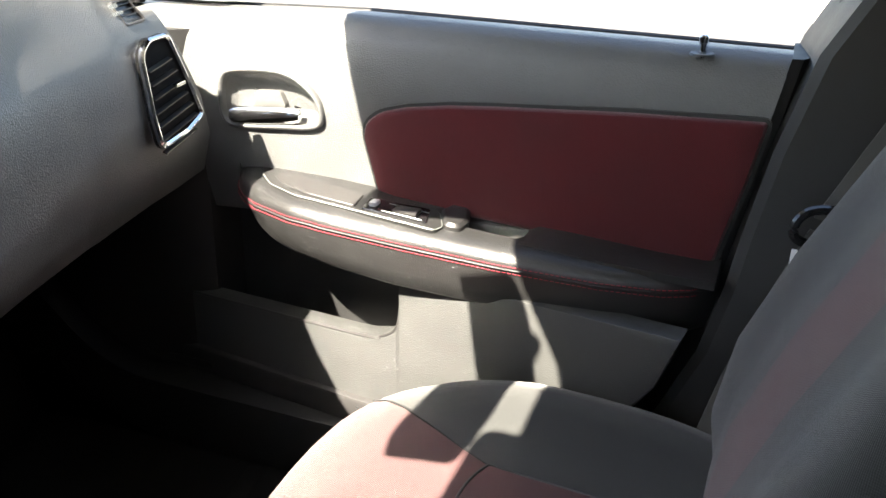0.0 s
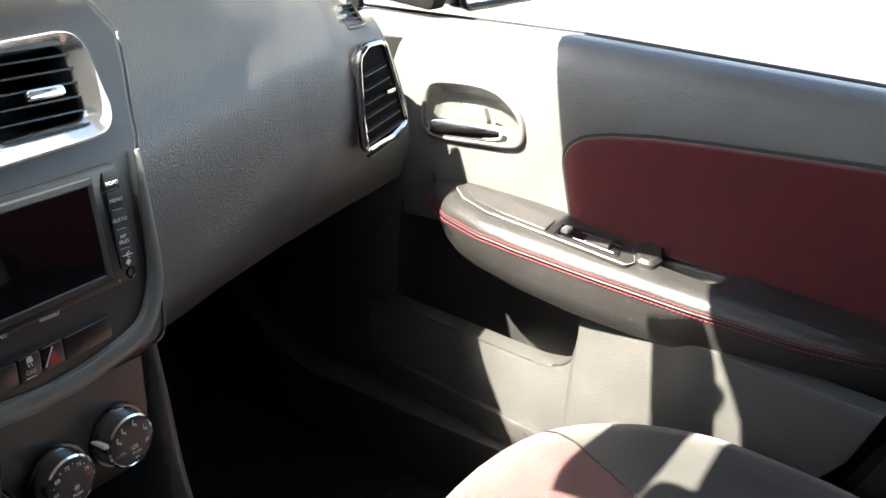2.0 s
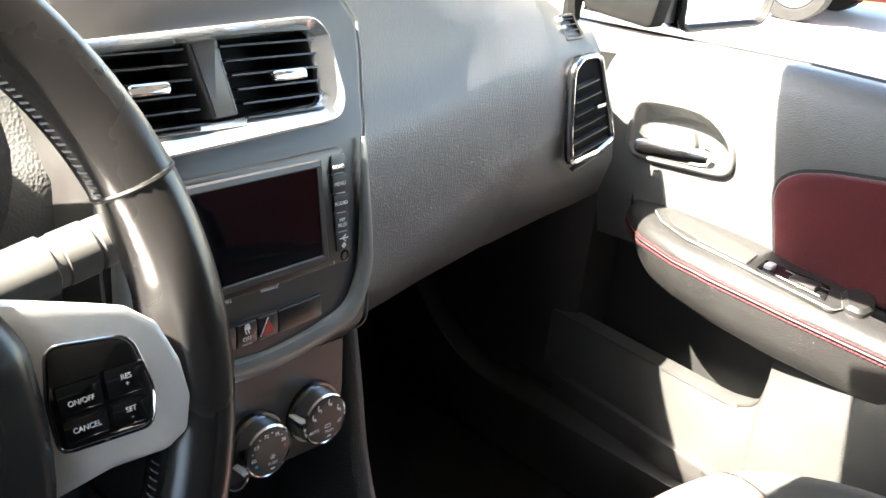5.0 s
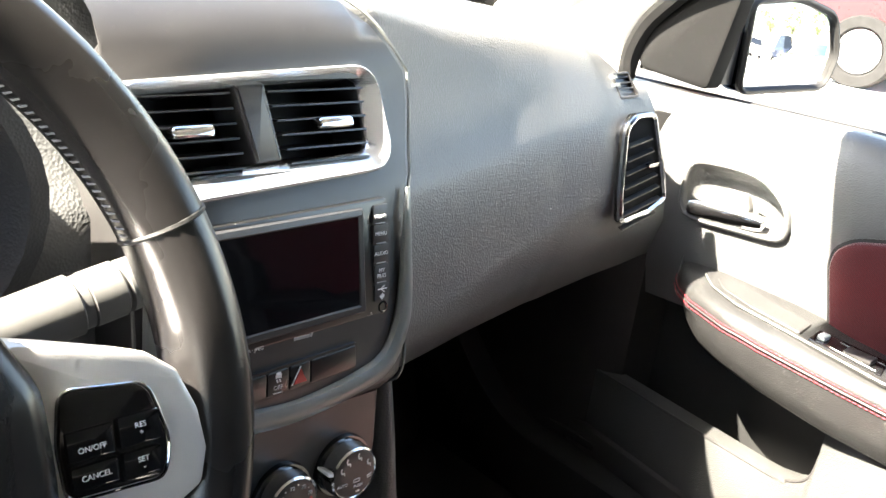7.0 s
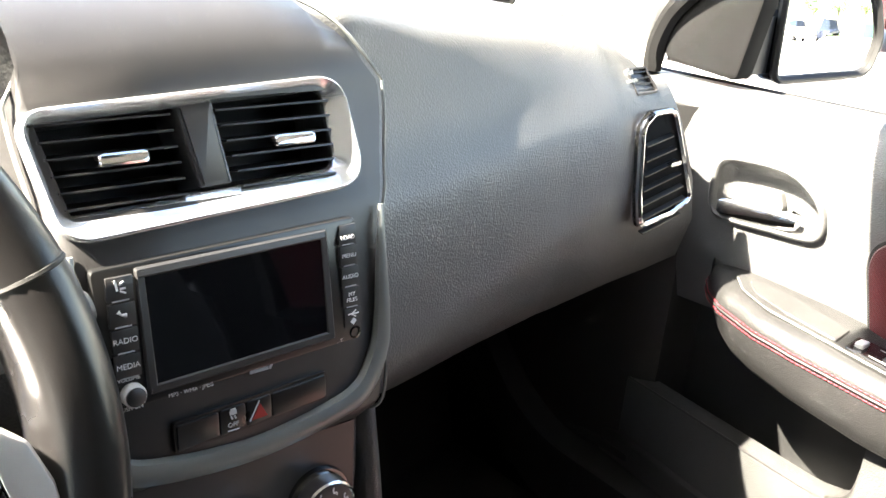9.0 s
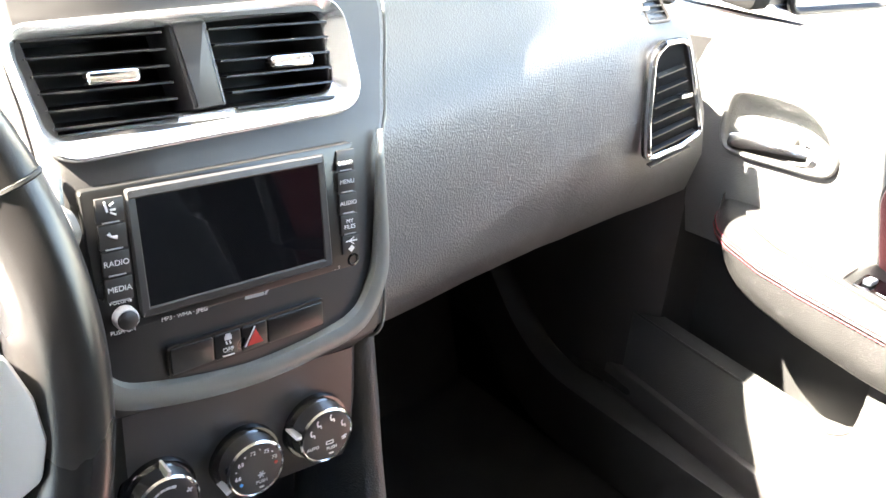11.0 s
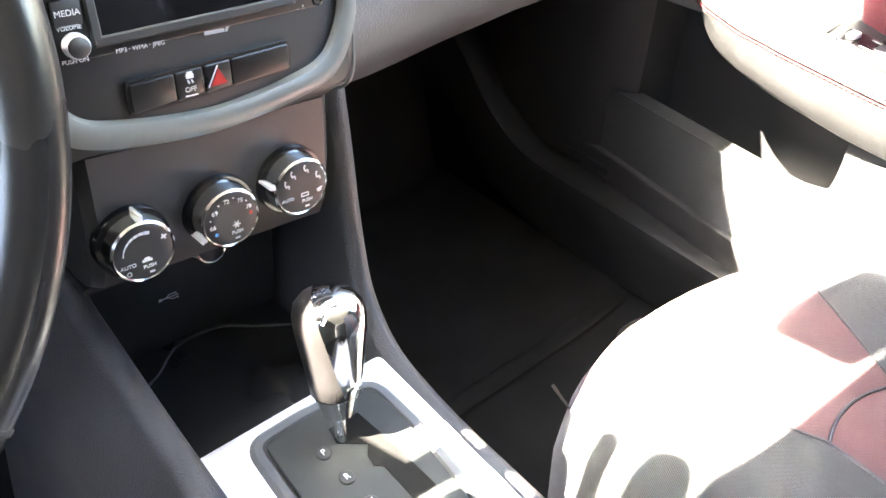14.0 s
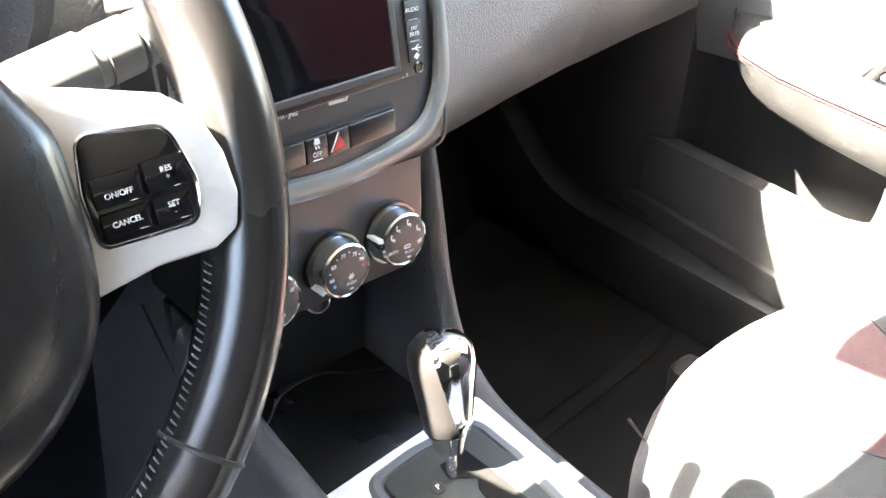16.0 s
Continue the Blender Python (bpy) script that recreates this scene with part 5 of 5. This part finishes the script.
SEAMS = [radians(19.5), radians(-43)]
for a0, a1, n in ((SEAMS[0] + 0.006, radians(160), 60), (SEAMS[1] + 0.006, SEAMS[0] - 0.006, 36), (radians(200), radians(360) + SEAMS[1] - 0.006, 44), (radians(160.5), radians(199.5), 14)):
    part("rim", rim_bm(a0, a1, n), LEATHER, wheel, angle=60)
for a in SEAMS:
    bm = bm_new()
    c, s = math.cos(a), math.sin(a)
    tube(bm, [W @ Vector(((0.1725 + 0.0160 * math.cos(t)) * c, (0.1725 + 0.0160 * math.cos(t)) * s, 0.0178 * math.sin(t))) for t in np.linspace(0, 6.28319, 20, endpoint=False)], 0.0012, 6, closed=True)
    part("rim_seam", bm, DARK, wheel)
bm = bm_new()
for lo, hi in ((19.5, 120), (-130, -43), (-43, 10)):
    for a in np.arange(lo, hi, 1.15):
        if -18 < a < 19:
            continue
        c, s = math.cos(radians(a)), math.sin(radians(a))
        tube(bm, [W @ Vector((r * c - o * s, r * s + o * c, h)) for r, o, h in ((0.1568, -0.0008, 0.0045), (0.1557, 0.0, 0.0015), (0.1568, 0.0008, -0.002))], 0.0004, 4)
tagged(part("stitching", bm, GREYTHREAD, wheel, "grey stitching"), kind="stuff")
# hub
bm = bm_new()
hub = [Vector(p[:2]) for p in curve_points([(0.0, 0.085, 0), (0.07, 0.070, 0), (0.103, 0.025, 0), (0.110, 0.0, 0), (0.107, -0.045, 0), (0.088, -0.076, 0), (0.055, -0.096, 0), (0.0, -0.105, 0), (-0.055, -0.096, 0), (-0.088, -0.076, 0), (-0.107, -0.045, 0), (-0.110, 0.0, 0), (-0.103, 0.025, 0), (-0.07, 0.070, 0)], 70, True)]
loft(bm, [[W @ Vector((*p[:2], h)) for p in offset(hub, d)] for d, h in ((0.010, -0.045), (0.006, -0.02), (0.006, 0.020), (0.008, 0.026), (0.014, 0.030), (0.034, 0.034), (0.06, 0.035))])
part("hub", bm, LEATHER, wheel, "grained black airbag cover", angle=60)
# spokes
for sx in (1, -1):
    sp = [Vector((sx * p[0], p[1])) for p in ((0.092, 0.0285), (0.115, 0.0225), (0.1420, 0.0144), (0.1530, 0.0055), (0.1590, -0.010), (0.1605, -0.025), (0.1565, -0.038), (0.1470, -0.0425), (0.125, -0.0415), (0.092, -0.046))]
    sp = rounded(sp, 0.006, 3)
    bm = bm_new()
    slab(bm, sp, W, -0.012, 0.0190, 0.004)
    spoke = part("spoke", bm, SATIN, wheel, "satin silver spoke")
    pod = rounded([Vector((sx * p[0], p[1])) for p in ((0.1090, 0.0080), (0.1390, 0.0040), (0.1448, -0.018), (0.1410, -0.0300), (0.1070, -0.0285), (0.1060, -0.010))], [0.005, 0.008, 0.02, 0.005, 0.005, 0.02])
    bm = bm_new()
    hoop(bm, offset(pod, -0.0012), W, 0.0012, 0.016, 0.0202, 0.0004)
    part("pod_edge", bm, CHROME, spoke)
    bm = bm_new()
    slab(bm, pod, W, 0.015, 0.0198, 0.001)
    part("pod", bm, GLOSS, spoke)
    if sx > 0:
        for txt, cx, cy, w, h in (("ON/OFF", 0.1165, -0.0110, 0.0165, 0.0105), ("RES\n+", 0.1340, -0.0105, 0.0155, 0.0110), ("CANCEL", 0.1167, -0.0220, 0.0165, 0.0085), ("SET\n-", 0.1335, -0.0225, 0.0140, 0.0095)):
            bm = bm_new()
            box(bm, (cx, cy, 0.0200), (w, h, 0.0036), 0.0012, W)
            bt = part("button", bm, GLOSS, spoke)
            words(txt, W, 0.0027, WHITE, bt, 0.0220, cx, cy - (0.0015 if "ON" in txt else 0))
# column and stalk
bm = bm_new()
lathe(bm, [(0.07, -0.30), (0.088, -0.16), (0.088, -0.075), (0.07, -0.05), (0.045, -0.04)], W, 28)
part("column", bm, DARK, wheel)
stalk = thing("wiper_stalk", "black wiper stalk with grey ring markings", "stalk", (-0.2, -0.08, 0.965))
sd = Vector((1.0, 0.02, 0.20)).normalized()
bm = bm_new()
tube(bm, [Vector((-0.30, -0.085, 0.944)) + sd * d for d in (0, 0.06, 0.10, 0.128, 0.129, 0.133)], [0.009, 0.011, 0.013, 0.0135, 0.012, 0.012], 20)
part("arm", bm, STALK, stalk)
bm = bm_new()
tube(bm, [Vector((-0.30, -0.085, 0.944)) + sd * d for d in (0.133, 0.134, 0.148, 0.150, 0.151, 0.180, 0.184)], [0.011, 0.0125, 0.0125, 0.010, 0.012, 0.011, 0.006], 20)
part("tip", bm, STALK, stalk)

# instrument hood
clus = thing("instrument_hood", "grained black hood over the instruments", "instrument hood", (-0.34, 0.1, 0.9))
bm = bm_new()
loft(bm, [[(-0.34 + r * math.cos(a), y, 0.985 + 0.62 * r * math.sin(a)) for a in np.linspace(-0.5, 3.64, 30)] for r, y in ((0.165, 0.10), (0.185, 0.02), (0.190, 0.0), (0.180, -0.002), (0.172, 0.01), (0.15, 0.09))], closed=False)
part("hood", bm, CONSOLE, clus)
bm = bm_new()
slab(bm, circle2(-0.34, 0.985, 0.16, 40, 0.62), basis((0, 0.09, 0), (1, 0, 0), (0, 0, 1)), -0.02, 0.0)
part("cluster_face", bm, GLOSS, clus)

# ---- rear-view mirror and visor ----
rv = thing("rearview_mirror", "black interior rear-view mirror at the windscreen", "mirror", (0.05, -0.05, 1.25))
RV = basis((0.027, -0.084, 1.25), (0.985, -0.12, 0), (0, 0.45, 1))
bm = bm_new()
slab(bm, rounded([Vector(p) for p in ((-0.142, 0.036), (0.142, 0.036), (0.142, -0.036), (-0.142, -0.036))], 0.028), RV, -0.045, 0.020, 0.008)
part("housing", bm, DARK, rv)
bm = bm_new()
tube(bm, [(0.03, -0.06, 1.26), (0.015, -0.075, 1.32), (0.0, -0.09, 1.39)], 0.010, 10)
part("stem", bm, DARK, rv)
vis = thing("sun_visor", "light cloth passenger sun visor folded down", "sun visor", (0.36, -0.02, 1.3))
bm = bm_new()
slab(bm, rounded([Vector(p) for p in ((0.20, 0.0), (0.56, 0.0), (0.56, 0.265), (0.20, 0.265))], 0.02), basis((0, -0.16, 1.372), (1, 0, 0), (0, 1, -0.28)), -0.012, 0.012, 0.006)
part("panel", bm, CREAM, vis)

vis = thing("sun_visor", "light cloth driver's sun visor folded up", "sun visor", (-0.36, -0.2, 1.37))
bm = bm_new()
slab(bm, rounded([Vector(p) for p in ((-0.56, 0.0), (-0.16, 0.0), (-0.16, 0.14), (-0.56, 0.14))], 0.02), basis((0, -0.21, 1.375), (1, 0, 0), (0, 1, -0.02)), -0.010, 0.010, 0.005)
part("panel", bm, CREAM, vis)

# ---- parked cars and planting outside ----
TYRE = material("tyre_rubber", (0.009, 0.009, 0.009), 0.9, vary=0.2)
ALLOY = material("alloy", (0.25, 0.25, 0.26), 0.3, 0.8, vary=0.05)
DARKPAINT = material("dark_blue_car_paint", (0.02, 0.025, 0.04), 0.2, coat=0.8, vary=0.05)
WHITEPAINT = material("white_car_paint", (0.7, 0.7, 0.7), 0.25, coat=0.7, vary=0.04)
TINT = material("tinted_glass", (0.01, 0.012, 0.014), 0.05, coat=0.5, vary=0.05)
GREENBOX = material("green_painted_steel", (0.04, 0.25, 0.14), 0.5, vary=0.15)
LEAF = material("leaves", (0.07, 0.14, 0.03), 0.7, vary=0.4, stain=1.0)
BARK = material("bark", (0.12, 0.09, 0.06), 0.9, grain=0.8, size=40, vary=0.3)


def parked_car(label, paint, where, heading, tall=1.42, length=4.6):
    """A simple sedan or off-roader, its nose along +y before it is turned."""
    car = thing("parked_car", label, "car", (0, 0, 0), group="parked cars")
    L = length / 2
    b = bm_new()
    loft(b, [[(-0.62 * w, y, z0), (-0.86 * w, y, z0 + 0.12), (-0.90 * w, y, zs - 0.12), (-0.80 * w, y, zs), (0, y, zs + 0.03), (0.80 * w, y, zs), (0.90 * w, y, zs - 0.12), (0.86 * w, y, z0 + 0.12), (0.62 * w, y, z0)] for y, zs, z0, w in ((-L, 0.75, 0.40, 0.85), (-L + 0.12, 0.95, 0.28, 0.97), (-L * 0.5, 1.0, 0.22, 1.0), (0, 0.98, 0.22, 1.0), (L * 0.45, 0.95, 0.22, 1.0), (L - 0.25, 0.80, 0.26, 0.95), (L, 0.58, 0.36, 0.80))])
    part("body", b, paint, car)
    b = bm_new()
    loft(b, [[(-0.78, y0, 0.96), (-0.60, y1, tall), (0.60, y1, tall), (0.78, y0, 0.96)] for y0, y1 in ((-L * 0.80, -L * 0.55), (-L * 0.3, -L * 0.3), (L * 0.05, L * 0.02), (L * 0.42, L * 0.10))])
    part("cabin", b, TINT, car, "tinted windows")
    b = bm_new()
    box(b, (0, -L * 0.22, tall + 0.01), (1.2, L * 0.65, 0.05), 0.02)
    part("roof", b, paint, car)
    for sx in (-1, 1):
        for y in (-L * 0.60, L * 0.60):
            m = basis((sx * 0.82, y, 0.33), (0, 1, 0), (0, 0, 1)) if sx > 0 else basis((sx * 0.82, y, 0.33), (0, -1, 0), (0, 0, 1))
            b = bm_new()
            lathe(b, [(0.22, -0.16), (0.32, -0.16), (0.335, -0.12), (0.335, 0.05), (0.32, 0.09), (0.23, 0.09), (0.20, 0.03)], m, 28)
            w = part("wheel", b, TYRE, car)
            b = bm_new()
            lathe(b, [(0.205, 0.05), (0.205, 0.070), (0.188, 0.072), (0.18, 0.03)], m, 28)
            for k in range(5):
                a = 1.2566 * k
                box(b, (0.10, 0, 0.060), (0.18, 0.04, 0.02), 0.006, m @ Matrix.Rotation(a, 4, "Z"))
            part("rim", b, ALLOY, w)
    car.matrix_basis = pose(*where, 0, 0, heading)
    return car


parked_car("red sedan parked across the lot on pavement", REDPAINT, (9.4, 4.9, 0), 8)
parked_car("dark off-roader parked far behind the car", DARKPAINT, (10.5, -31.0, 0), 165, 1.8, 4.4)
parked_car("white sedan parked far behind the car", WHITEPAINT, (6.5, -34.0, 0), 165)
parked_car("dark sedan parked far behind beside the container", DARKPAINT, (20.5, -29.0, 0), 170)
bm = bm_new()
box(bm, (17.2, -31.5, 0.75), (2.2, 1.6, 1.5), 0.05)
tagged(part("waste_container", bm, GREENBOX), "green painted steel waste container on the lot", "container")
bm = bm_new()
loft(bm, [[(x, y0, 0.0), (x, y0, 0.004), (x, y1, 0.004), (x, y1, 0.0)] for x, y0, y1 in ((6.0, -30, 30), (6.9, -30, 30))])
tagged(part("road", bm, ASPHALT), "dark worn asphalt strip across the lot", "road", kind="structure")
bm = bm_new()
loft(bm, [[(x, -40, 0.0), (x, -40, 0.06), (x, 40, 0.06), (x, 40, 0.0)] for x in (11.5, 15.0)])
tagged(part("lawn", bm, GRASS), "strip of grass beyond the lot", "grass", kind="structure")
rng = random.Random(7)
for k, (tx, ty, th) in enumerate(((1.0, -47, 7.5), (6.5, -49, 8.5), (12.0, -48, 7.0), (17.5, -47, 8.0), (23.0, -45, 7.5), (28.0, -46, 8.0))):
    tree = thing("tree", "leafy green tree at the edge of the lot", "tree", (tx, ty, 0), group="trees")
    b = bm_new()
    tube(b, [(tx, ty, 0), (tx + 0.1, ty, th * 0.3), (tx, ty + 0.1, th * 0.7)], [0.2, 0.14, 0.05], 8)
    for q in range(5):
        a = q * 1.26
        tube(b, [(tx, ty, th * 0.32 + 0.2 * q), (tx + 1.2 * math.cos(a), ty + 1.2 * math.sin(a), th * 0.55 + 0.2 * q)], [0.08, 0.03], 6)
    part("trunk", b, BARK, tree)
    verts, faces = [], []
    for q in range(1500):
        v = Vector((rng.gauss(0, 1), rng.gauss(0, 1), rng.gauss(0, 1))).normalized() * (0.55 + 0.5 * rng.random())
        c = Vector((tx, ty, th * 0.66)) + Vector((v.x * th * 0.30, v.y * th * 0.30, v.z * th * 0.32)) + 0.35 * Vector((noise.noise(v * 2), noise.noise(v * 2 + Vector((5, 0, 0))), noise.noise(v * 3)))
        u, w = Vector((rng.gauss(0, 1), rng.gauss(0, 1), rng.gauss(0, 1))).normalized() * 0.16, Vector((rng.gauss(0, 1), rng.gauss(0, 1), rng.gauss(0, 1))).normalized() * 0.12
        n = len(verts)
        verts += [c - u, c + w, c + u, c - w]
        faces.append((n, n + 1, n + 2, n + 3))
    me = bpy.data.meshes.new("crown")
    me.from_pydata(verts, [], faces)
    me.materials.append(LEAF)
    tagged(under(new("crown", me), tree), kind="stuff")

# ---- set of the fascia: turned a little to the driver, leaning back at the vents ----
# mean camera position; fascia points slide along their rays from here
CAM_EYE = Vector((-0.28, -0.45, 1.15))


def soft(a, b, v):
    f = max(0.0, min(1.0, (v - a) / (b - a)))
    return f * f * (3 - 2 * f)


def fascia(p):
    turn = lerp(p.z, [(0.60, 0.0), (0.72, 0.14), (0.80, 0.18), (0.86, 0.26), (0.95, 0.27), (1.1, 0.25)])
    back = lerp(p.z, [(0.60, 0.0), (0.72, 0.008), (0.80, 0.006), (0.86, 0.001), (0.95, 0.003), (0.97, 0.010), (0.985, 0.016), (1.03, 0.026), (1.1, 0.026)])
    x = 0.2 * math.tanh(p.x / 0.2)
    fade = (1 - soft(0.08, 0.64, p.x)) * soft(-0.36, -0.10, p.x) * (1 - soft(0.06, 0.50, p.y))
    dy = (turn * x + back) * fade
    return p + (p - CAM_EYE) * (dy / (p.y - CAM_EYE.y))


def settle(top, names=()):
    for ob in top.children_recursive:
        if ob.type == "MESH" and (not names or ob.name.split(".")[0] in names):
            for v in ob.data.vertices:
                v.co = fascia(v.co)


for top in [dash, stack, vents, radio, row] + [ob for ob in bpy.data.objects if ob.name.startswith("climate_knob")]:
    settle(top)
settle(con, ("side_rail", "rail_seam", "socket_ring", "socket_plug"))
